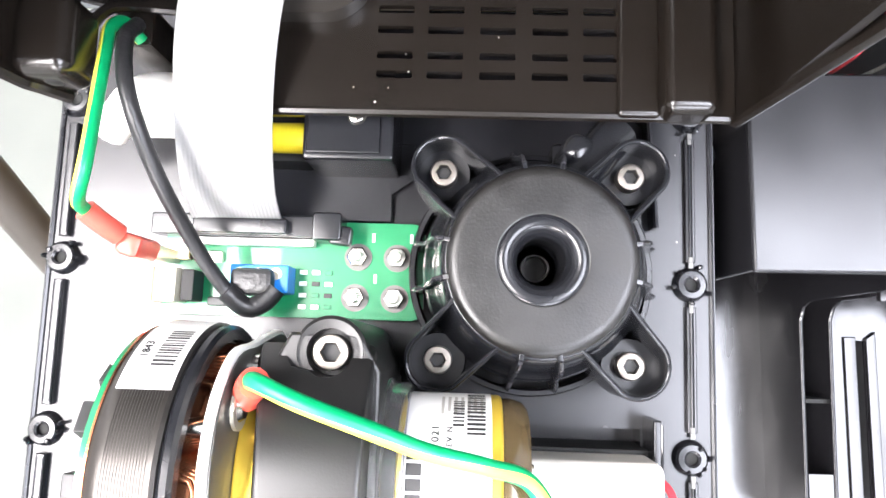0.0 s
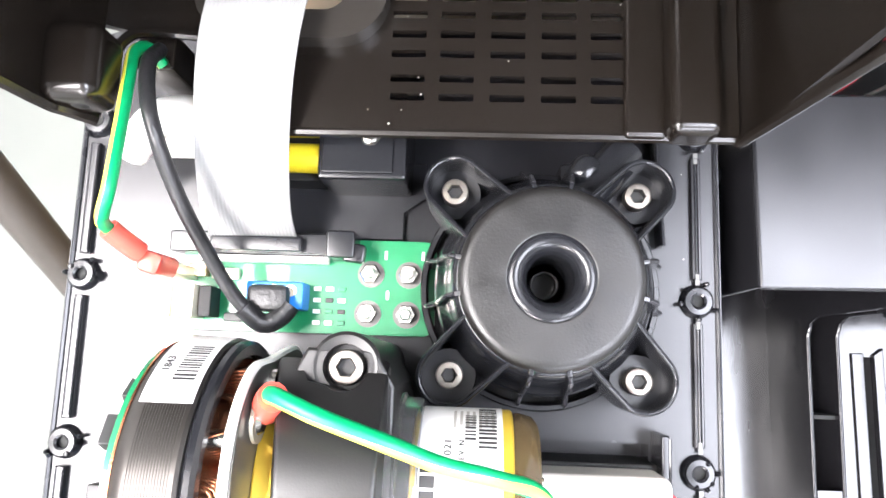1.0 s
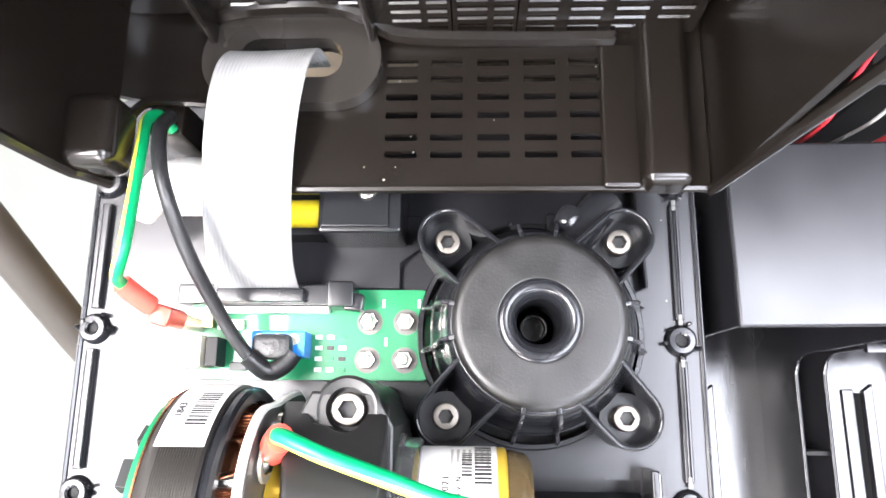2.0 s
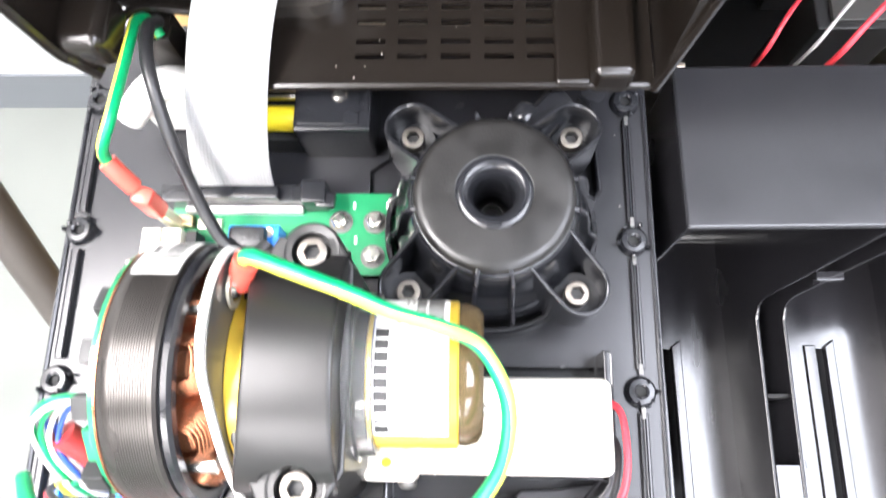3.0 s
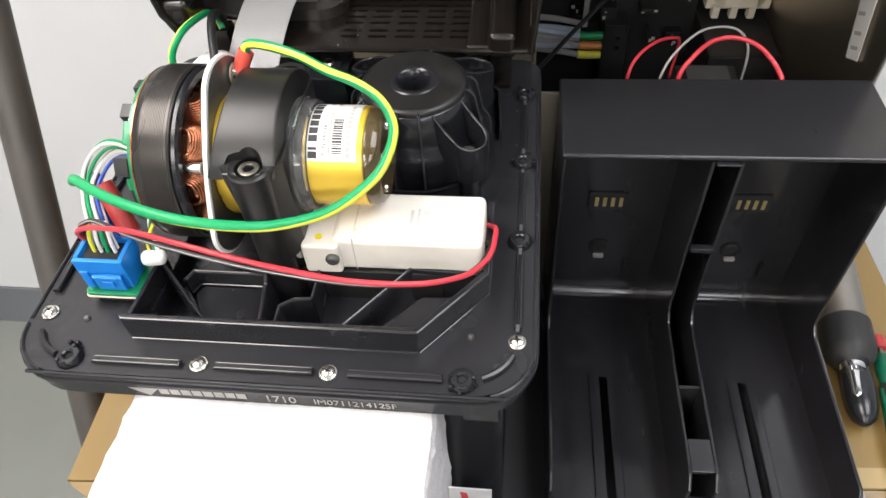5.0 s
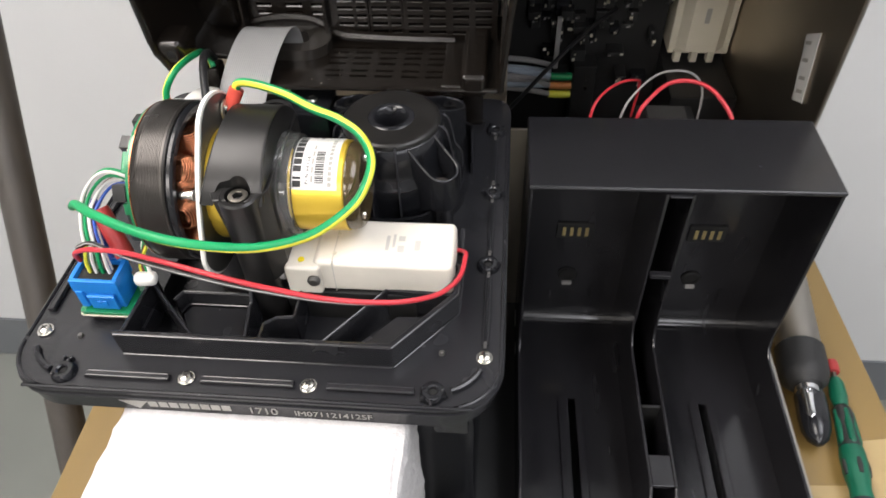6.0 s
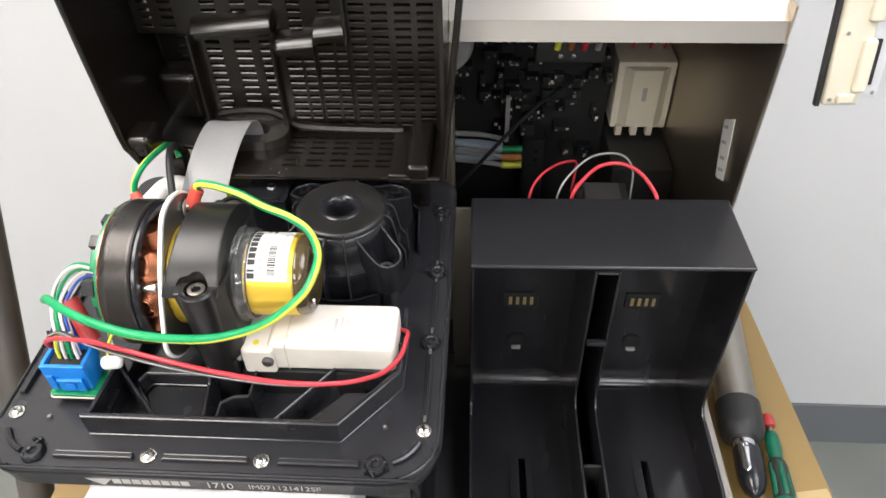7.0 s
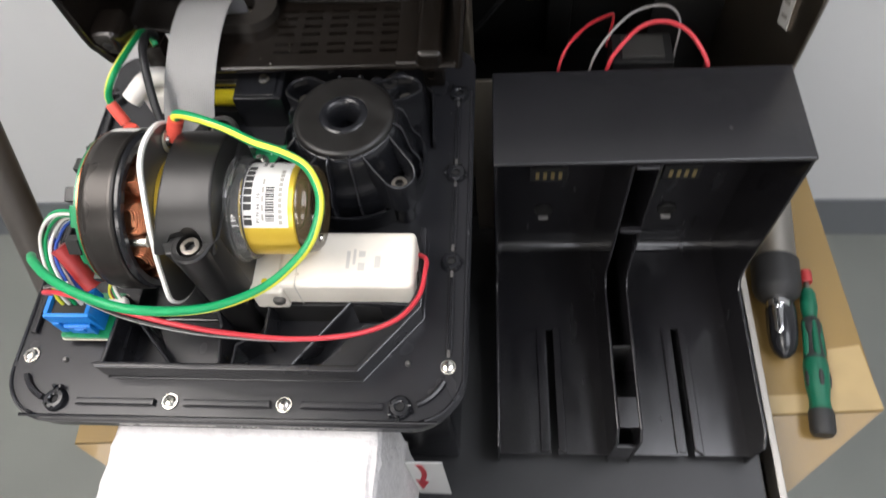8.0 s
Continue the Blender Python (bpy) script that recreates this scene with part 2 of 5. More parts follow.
def curve_points(knots, per=8):
    """A smooth line through the knots."""
    k = [Vector(p) for p in knots]
    k = [2 * k[0] - k[1], *k, 2 * k[-1] - k[-2]]
    out = []
    for a, b, c, d in zip(k, k[1:], k[2:], k[3:]):
        for n in range(per):
            t = n / per
            out.append(0.5 * (2 * b + (c - a) * t + (2 * a - 5 * b + 4 * c - d) * t * t + (3 * b - a - 3 * c + d) * t ** 3))
    return out + [k[-2]]


def tube(knots, r, sides=10, per=8, stripe=None, bm=None, twist=0.0):
    """A wire of radius r through the knots. stripe: (first side, last side) that takes the second material."""
    out = bmesh.new()
    pts = curve_points(knots, per)
    side = Vector((0, 0, 1))
    rings = []
    for n, p in enumerate(pts):
        way = (pts[min(n + 1, len(pts) - 1)] - pts[max(n - 1, 0)]).normalized()
        side = (side - way * side.dot(way)).normalized()
        other = way.cross(side)
        ring = []
        for s in range(sides):
            a = 2 * math.pi * s / sides + twist * n
            ring.append(out.verts.new((p + r * (math.cos(a) * side + math.sin(a) * other)) * MM))
        rings.append(ring)
    for lo, hi in zip(rings, rings[1:]):
        for s in range(sides):
            f = out.faces.new((lo[s], lo[(s + 1) % sides], hi[(s + 1) % sides], hi[s]))
            if stripe and stripe[0] <= s <= stripe[1]:
                f.material_index = 1
    out.faces.new(rings[0])
    out.faces.new(rings[-1])
    return join(bm, out)


def text_mesh(name, words, size, material, parent, m):
    """Lettering of the built-in font, at pose m, as a thin mesh."""
    data = bpy.data.curves.new(name, "FONT")
    data.body, data.size, data.extrude = words, size * MM, 0.00008
    ob = new(name, data)
    me = bpy.data.meshes.new_from_object(ob)
    bpy.data.objects.remove(ob)
    me.materials.clear()
    me.materials.append(material)
    return shared(name, me, parent, m)


# ---- the room ----
FLOOR_Z, CEILING_Z, NORTH, SOUTH, EAST, WEST = -1145, 1600, 756, -5400, 2400, -2300
part("floor", box((WEST - 100, SOUTH - 100, FLOOR_Z - 60), (EAST + 100, NORTH + 100, FLOOR_Z)), FLOORM, None)
part("wall_north", box((WEST - 100, NORTH, FLOOR_Z), (EAST + 100, NORTH + 100, CEILING_Z)), WALL, None)
part("wall_south", box((WEST - 100, SOUTH - 100, FLOOR_Z), (EAST + 100, SOUTH, CEILING_Z)), WALL, None)
part("wall_east", box((EAST, SOUTH, FLOOR_Z), (EAST + 100, NORTH, CEILING_Z)), WALL, None)
part("wall_west", box((WEST - 100, SOUTH, FLOOR_Z), (WEST, NORTH, CEILING_Z)), WALL, None)
part("ceiling", box((WEST - 100, SOUTH - 100, CEILING_Z), (EAST + 100, NORTH + 100, CEILING_Z + 80)), CEIL, None)
part("baseboard", box((WEST, NORTH - 6, FLOOR_Z), (EAST, NORTH - 0.5, FLOOR_Z + 140), 1.5), BASEB, None)
for _n in ("floor", "wall_north", "wall_south", "wall_east", "wall_west", "ceiling", "baseboard"):
    tagged(bpy.data.objects[_n], kind="structure", category=_n.split("_")[0])
tagged(bpy.data.objects["floor"], "grey-green vinyl floor of the workshop")
tagged(bpy.data.objects["wall_north"], "plain light grey painted wall")
tagged(bpy.data.objects["baseboard"], "dark grey vinyl skirting along the wall")


def ceiling_light(x0, x1, y0, y1, power, tint):
    top = thing("ceiling_light", "flat white ceiling light panel, unseen, in a metal frame", "ceiling light", ((x0 + x1) / 2, (y0 + y1) / 2, CEILING_Z), "ceiling lights")
    glow = mat("diffuser_glow", tint, 0.6, glow=power, stain=0.0)
    part("diffuser", box((x0, y0, CEILING_Z - 14), (x1, y1, CEILING_Z - 8)), glow, top)
    f = box((x0 - 20, y0 - 20, CEILING_Z - 18), (x0, y1 + 20, CEILING_Z - 0.5), 2)
    box((x1, y0 - 20, CEILING_Z - 18), (x1 + 20, y1 + 20, CEILING_Z - 0.5), 2, f)
    box((x0, y0 - 20, CEILING_Z - 18), (x1, y0, CEILING_Z - 0.5), 2, f)
    box((x0, y1, CEILING_Z - 18), (x1, y1 + 20, CEILING_Z - 0.5), 2, f)
    part("frame", f, NICKEL, top)


WARM, COOL = (1.0, 0.955, 0.935), (0.93, 0.95, 1.03)
# southern rows are unseen, added to light the cabinet's inside
for _y in (-600, -2600, -4600):
    ceiling_light(-1300, -560, _y - 150, _y + 1050, LAMP_WEST, WARM)
    ceiling_light(380, 1320, _y - 100, _y + 1060, LAMP_EAST, COOL)

# ---- the carton, the machine's base and its steel cabinet ----
BASE_Z, CARTON_Z = -188, -215


def build_carton():
    top = thing("carton", "large brown cardboard carton with an open flap under the machine", "carton", (0, 120, FLOOR_Z))
    b = prism([(-300, 12), (297, 50), (274, 470), (-312, 470)], FLOOR_Z, CARTON_Z - 4, bevel=2)
    part("box_body", b, CARD, top)
    b = prism([(-300, 12), (297, 50), (274, 470), (-312, 470)], CARTON_Z - 3.5, CARTON_Z, bevel=0.8)
    part("top_sheet", b, CARD, top)
    # front flap, narrower at its free edge, folded a little down
    out = bmesh.new()
    ring = [(-299, 11, CARTON_Z), (295, 49, CARTON_Z), (226, -4, CARTON_Z - 5), (150, -62, CARTON_Z - 14), (-180, -70, CARTON_Z - 14), (-262, -8, CARTON_Z - 4)]
    hi = [out.verts.new(V(*p)) for p in ring]
    lo = [out.verts.new(V(p[0], p[1], p[2] - 4)) for p in ring]
    out.faces.new(hi)
    out.faces.new(list(reversed(lo)))
    for k in range(len(ring)):
        out.faces.new((hi[k], hi[(k + 1) % len(ring)], lo[(k + 1) % len(ring)], lo[k]))
    part("front_flap", out, CARD, top)
    part("tape", prism([(150, 41.5), (297.4, 51), (292, 100), (268, 96), (262, 62), (150, 55)], CARTON_Z, CARTON_Z + 0.3),
         mat("packing_tape", (0.33, 0.24, 0.11), 0.4, coat=0.15), top, "glossy clear packing tape")


def build_cabinet():
    top = thing("cabinet", "stainless steel printer cabinet standing open, brushed front edge", "cabinet", (0, 310, CARTON_Z))
    x0, x1, y0, y1, z1 = -194, 198, 200, 432, 97
    xm, ym = 4, 238
    part("side_wall", box((x1 - 1.5, y0, BASE_Z), (x1, y1, z1 + 22), 0.4), SHEETDARK, top)
    part("side_wall", box((x0, ym, BASE_Z), (x0 + 1.5, y1, z1 + 22), 0.4), SHEETDARK, top)
    part("back_wall", box((x0 + 1.5, y1 - 1.5, BASE_Z), (x1 - 1.5, y1, z1 + 22), 0.3), SHEETDARK, top)
    part("front_wall", box((x0 + 1.5, ym, BASE_Z), (xm, ym + 1.5, z1 + 22), 0.3), SHEETDARK, top)
    part("inner_wall", box((xm, y0 + 1.6, BASE_Z), (xm + 1.5, ym - 0.1, z1 + 12), 0.3), SHEETDARK, top)
    part("roof", prism([(x0, ym), (xm, ym), (xm, y0 + 14), (x1, y0 + 14), (x1, y1), (x0, y1)], z1 + 22, z1 + 23.5, bevel=0.4), SHEET, top)
    f = prism([(y0, z1), (y0 + 1.5, z1), (y0 + 5.5, z1 + 12), (y0 + 4, z1 + 12)], xm, x1 - 1.5, "x")
    prism([(y0 + 2.6, z1 + 12.1), (y0 + 6, z1 + 12.1), (y0 + 15.5, z1 + 21.8), (y0 + 14, z1 + 23.4)], xm, x1 - 1.5, "x", f)
    box((xm, y0 + 1.5, z1), (x1 - 1.5, y0 + 14, z1 + 1.5), 0.3, f)
    part("front_rail", f, SHEET, top, "bright brushed stainless rail")
    part("hem", box((x1 - 1.2, y0 - 1.2, BASE_Z), (x1 + 0.3, y0 - 0.1, z1), 0.3), SHEET, top)
    # flat plate, its height and thickness set to fit the camera's view
    part("inner_bracket", box((5.7, 187, BASE_Z + 0.4), (30, 189, -18), 0.3), SHEETDARK, top, "flat stainless bracket plate behind the cartridge holder")
    # low base pan on which everything stands
    part("floor_pan", box((x0 + 1.5, 199.5, CARTON_Z + 0.5), (x1 - 1.5, y1 - 1.5, BASE_Z), 0.5), TRAY, top)
    part("base_pan", box((-190, -62, CARTON_Z + 0.5), (196, 199, BASE_Z), 1.5), TRAY, top, "dark painted base pan with scuffs")
    part("side_flange", box((200, -62, CARTON_Z + 1), (205, 199, BASE_Z + 10), 0.7), SHEET, top, "bright steel edge")
    # rating tag, flat on the side wall, its corners placed to fit the camera's view
    tag = part("rating_tag", prism([(252, 15), (233, 26), (223, -18), (238, -25)], 195.3, 195.7, "x"), PAPER, top, "white printed tag on the side wall")
    for y, z in ((246, 14), (242, 4), (237, -6), (234, -14)):
        part("print_line", prism([(y - 5, z + 2), (y + 3, z - 2), (y + 2, z - 4), (y - 6, z)], 195.1, 195.28, "x"), GREYINK, tag)


def build_bay():
    top = thing("cartridge_bay", "black plastic double cartridge holder with gilt contacts", "cartridge holder", (100, 90, BASE_Z))
    side = [(0, BASE_Z), (0, -148), (8, -141), (103, -139), (109, -134), (111, -126), (111, -3), (175, -3), (175, BASE_Z)]
    mid = [(0, BASE_Z), (0, -137), (7, -130), (100, -128), (106, -124), (109, -116), (110, -3), (175, -3), (175, BASE_Z)]
    for x0, x1, shape in ((19, 21.2, side), (182, 184.2, side)):
        part("side_wall", prism(shape, x0, x1, "x", bevel=0.8), BAYBLACK, top)
    for x0, x1 in ((91.5, 93.5), (105.5, 107.5)):
        part("divider_wall", prism(mid, x0, x1, "x", bevel=0.8), BAYBLACK, top)
    part("deck", box((18.6, 110.4, -3), (184.6, 175.5, 0), 1.3, segments=3), BAYDECK, top, "flat scuffed top deck")
    part("rear_panel", box((21, 173.5, BASE_Z), (182, 175.5, -3.2), 0.3), BAYBLACK, top)

    def run(y_front):
        pts = [(y_front, -175), (153, -175)]
        pts += [(153 + 10 * math.sin(radians(a)), -165 - 10 * math.cos(radians(a))) for a in range(10, 91, 10)]
        pts += [(163, -3.2)]
        back = [(y + 1.8, z) if z > -165 else (y + 1.3, z - 1.4) for y, z in reversed(pts)]
        back[-1] = (y_front, -177)
        return pts + back

    for x0, x1 in ((21.2, 91.5), (107.5, 182)):
        s = x0 + 0.48 * (x1 - x0)
        tr = prism(run(2), x0, s, "x")
        # rounded runners beside the slot and along the walls
        trough = part("trough", tr, BAYBLACK, top, "glossy curved trough with a long slot")
        part("trough_half", prism(run(2), s + 4.6, x1, "x"), BAYBLACK, trough)
        part("trough_back", prism(run(91), s, s + 4.6, "x"), BAYBLACK, trough)
        part("runner", box((s - 7, 4, -175.2), (s - 0.3, 93, -173.4), 0.7), BAYBLACK, trough)
        part("runner", prism([(s + 4.6, 6), (s + 9, 2.2), (s + 10, 2.2), (s + 10, 96), (s + 4.6, 92)], -175.1, -172.6, "z", bevel=0.6), BAYBLACK, trough)
        c = x0 + 24.5
        # port is a black disc proud of the wall, painting an open hole
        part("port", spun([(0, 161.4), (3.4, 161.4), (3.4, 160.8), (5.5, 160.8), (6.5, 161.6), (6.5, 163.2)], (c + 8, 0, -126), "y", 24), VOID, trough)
        part("valve", box((c + 4.6, 158.6, -133.4), (c + 11.4, 161.6, -130.6), 0.6), GREYWIRE, trough, "small pale valve tip")
        part("contact_plate", box((c - 3, 161.4, -89), (c + 21, 163.2, -75), 0.6), MATTE, trough)
        for k in range(4):
            part("contact_pin", box((c + 0.6 + 5 * k, 160.6, -86), (c + 3 + 5 * k, 161.6, -78.5), 0.4), GILT, trough)
        part("peg", box((x1 - 20, 158, -150), (x1 - 17.5, 163.5, -136), 0.8), BAYBLACK, trough)
    # crossbars of the middle channel
    for a, b in (((93.5, 106, -66), (105.5, 110, -63)), ((93.5, 108, -4), (105.5, 163, -3.1)), ((93.5, 8, -133), (105.5, 27, -130)), ((93.5, 0.5, -178), (105.5, 3, -150)), ((93.5, 3, -178), (105.5, 172, -176))):
        part("crossbar", box(a, b, 0.4), BAYBLACK, top)
    # upright black sheet added to paint the dark of the open channel
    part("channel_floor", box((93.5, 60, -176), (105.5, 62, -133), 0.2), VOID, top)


def slotted(x0, x1, z0, z1, columns, pitch, slot, y, thick, bm):
    """A panel in x and z with columns of flat slots right through: posts between the columns, slats between the slots."""
    edges = [x0]
    for c, w in columns:
        edges += [c - w / 2, c + w / 2]
    edges.append(x1)
    for a, b in zip(edges[::2], edges[1::2]):
        box((a, y, z0), (b, y + thick, z1), 0, bm)
    for c, w in columns:
        z = z0
        first = True
        while z < z1 - 0.1:
            step = pitch - slot if not first else pitch * 0.8
            e = min(z + step, z1)
            a, b = y + 0.15, y + thick - 0.15
            prism([(a, z), (b, z), (b, e), (a + 0.6, e), (a, e - 0.6)], c - w / 2, c + w / 2, "x", bm)
            z += step + slot
            first = False
    return bm


def build_lid():
    top = thing("housing_cover", "glossy black slotted housing cover swung up behind the deck", "cover", (-95, 175, 20))
    # walls round the tub
    shell = [(-148, 36), (-170, 37.5), (-178, 43), (-182, 51), (-185, 60), (-188, 110), (-190, 150), (-194, 240), (2, 240), (1.5, 34)]
    th = 2.4
    inside = []
    for k, (x, z) in enumerate(shell):
        p, q = shell[max(k - 1, 0)], shell[min(k + 1, len(shell) - 1)]
        n = Vector((-(q[1] - p[1]), q[0] - p[0])).normalized() * th
        inside.append((x + n.x, z + n.y))
    w = prism(shell[2:] + inside[:1:-1], 149, 232, "y")
    prism(shell[:3] + inside[2::-1], 177, 232, "y", w)
    part("tub_wall", w, LIDBLACK, top, smooth=50)
    rim = [Vector((x, 149, z)) for x, z in shell[2:]]
    part("rim", tube(rim, 1.9, 8, 3), LIDBLACK, top, "rounded shiny rim")
    part("notch_edge", tube([(-178, 150, 43), (-177, 165, 42), (-173, 175, 39.5), (-166, 177.5, 37.4), (-150, 177.5, 35)], 1.6, 8, 4), LIDBLACK, top, "rounded edge of the cable notch")
    # hinge-side wall with rows of vents and the cable slot
    holes = [rounded(c - 5, y - 1.1, c + 5, y + 1.1, 0.5, 2) for c in (-92, -78, -63.5, -49, -35) for y in (160, 165.6, 173, 179, 185, 190.5)]
    holes.append(rounded(-142, 183, -110, 196, 6, 7))
    b = holed([(-149.5, 231), (-149.5, 178), (-138, 178), (-138, 149.6), (1, 149.6), (1, 231)], holes, 33.2, 35.5)
    part("hinge_wall", b, LIDBLACK, top)
    part("lip", tube([(-137, 160, 34.4), (-135.5, 151.5, 34.4), (-132, 149.6, 34.4), (-100, 149.6, 34.4), (-40, 149.6, 34.4), (0, 149.6, 34.4)], 1.5, 8, 2), LIDBLACK, top)
    g = holed(rounded(-154, 174.5, -98, 204.6, 14.5, 7), [rounded(-142, 183, -110, 196, 6, 7)], 35.6, 42)
    bmesh.ops.bevel(g, geom=[e for e in g.edges if len(e.link_faces) == 2 and abs(e.calc_face_angle(0) - math.pi / 2) < 0.2 and e.verts[0].co.z > 0.0415 and e.verts[1].co.z > 0.0415], offset=0.0028, segments=3, affect="EDGES", profile=0.5)
    part("cable_grommet", g, GROMMET, top, "thick oval grey rubber cable grommet")
    # slotted floor of the tub in stepped bands
    p = 4.9
    part("vent_panel", slotted(-150, -101, 36, 106, [(-139, 9), (-121, 10), (-107, 7)], p, 1.9, 203, 2, bmesh.new()), LIDBLACK, top)
    part("vent_panel", slotted(-100.5, -76.5, 36, 96, [(-90, 9), (-80.5, 6)], p, 1.9, 199.6, 2, bmesh.new()), LIDBLACK, top)
    part("vent_panel", slotted(-76, -56.5, 36, 104, [(-70, 9), (-60.5, 6)], p, 1.9, 200.2, 2, bmesh.new()), LIDBLACK, top)
    part("vent_panel", slotted(-56, -1.5, 36, 236, [(-49, 9), (-36, 9.5), (-22.5, 9.5), (-9.5, 9.5)], p, 1.9, 199.8, 2, bmesh.new()), LIDBLACK, top)
    part("vent_panel", slotted(-186, -56.5, 97, 238, [(-178, 7), (-165, 8), (-139, 9), (-121, 9), (-104, 8), (-88, 8), (-70, 8)], 4.9, 1.9, 209, 2, bmesh.new()), LIDBLACK, top)
    part("vent_panel", slotted(-184, -151, 40, 96.5, [(-168, 9)], 6.6, 2.4, 228, 2, bmesh.new()), LIDBLACK, top)
    # placed to fit the camera's view; also added to keep this recess dark
    part("column", box((-184, 205, 37), (-155, 228, 72), 7, segments=4), LIDBLACK, top, "rounded black column beside the cable notch")
    for xa, xb, z, y in ((-150, -101, 106, 198), (-100.5, -76.5, 96, 196), (-76, -56.5, 104, 196)):
        shape = [(y + 1.4, z - 7), (y + 0.6, z - 3.4), (y + 1.6, z - 1.4), (y + 5.4, z + 2.4), (y + 9, z + 4), (214, z + 4.4), (214, z - 7)]
        ledge = prism(shape, xa - 0.5, xb + 0.5, "x", bevel=1.2)
        # sheared along x so the slope mirrors the west lamp towards the camera
        for v in ledge.verts:
            v.co.z += 0.1 * (v.co.x - (xa + xb) / 2 * MM)
        part("ledge", ledge, LIDBLACK, top, "sloping shiny ledge", smooth=50)
    for x, za, zb in ((-150.5, 36, 102), (-101, 36, 98), (-56.2, 96, 238)):
        part("cheek", box((x - 1.2, 194.6, za), (x + 1.2, 230, zb), 0.8), LIDBLACK, top)
    part("fillet", tube([(-156, 203.5, 38), (-148, 204, 44), (-133, 204.4, 47), (-114, 204.4, 47), (-103, 203, 43), (-92, 198.6, 39.5), (-60, 197.8, 38), (-26, 198, 37.4)], 3.2, 8, 6), LIDBLACK, top)
    # screw bosses at the rim
    part("boss", box((-20, 148.2, 30), (-5.5, 210, 44), 3.2, segments=4), LIDBLACK, top, "tall rounded corner boss")
    # low step added so the boss looks wide enough from above
    part("boss_step", box((-31, 148.8, 31), (-19, 196, 37.4), 1.6, segments=3), LIDBLACK, top)
    c = box((-185.5, 149.2, 44.5), (-169.5, 171, 60.5), 4.2, segments=4)
    part("boss", c, LIDBLACK, top)
    # dark sheet added to keep light from showing through the vents
    part("outer_skin", box((-186, 230.2, 36), (0, 232.2, 238), 0.3), MATTE, top, "dull dark backing added behind the vents to block light")
    # eye is a black disc on the boss face, painting a hole's shade
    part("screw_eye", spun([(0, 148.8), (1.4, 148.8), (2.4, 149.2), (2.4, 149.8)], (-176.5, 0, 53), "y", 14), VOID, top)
    # hinge lugs down to the deck
    for x in (-168, -14):
        part("hinge_lug", box((x - 6, 168, -2), (x + 6, 180, 33.3), 1.5), LIDBLACK, top)


def build_foam():
    top = thing("foam_block", "coarse white packing foam block under the deck", "foam block", (-90, -60, BASE_Z))
    b = box((-158, -118, BASE_Z), (-30.4, -6, -15.4), 5)
    bmesh.ops.subdivide_edges(b, edges=b.edges[:], cuts=24, use_grid_fill=True)
    for v in b.verts:
        v.co += v.normal * (0.0014 * noise.noise(v.co * 150) + 0.001 * noise.noise(v.co * 420))
    part("block", b, FOAM, top)


def build_arrow_label():
    top = thing("arrow_label", "white card with a curved red arrow standing below the deck", "label", (-20, -21, BASE_Z))
    part("card", box((-30, -21.4, -187.5), (-9, -20.6, -98), 0.2), PAPER, top)
    arrow = ((-22.5, -96), (-19, -97), (-17.6, -112), (-18.4, -126), (-21, -140), (-18.6, -141), (-24.6, -166), (-26.4, -136), (-24, -138.6), (-21.6, -126), (-20.8, -112))
    out = prism([(x - 2, z - 6) for x, z in arrow], -21.8, -21.45, "y")
    part("arrow", out, RED, top, "curved red arrow")


# ---- the deck of the ink unit ----


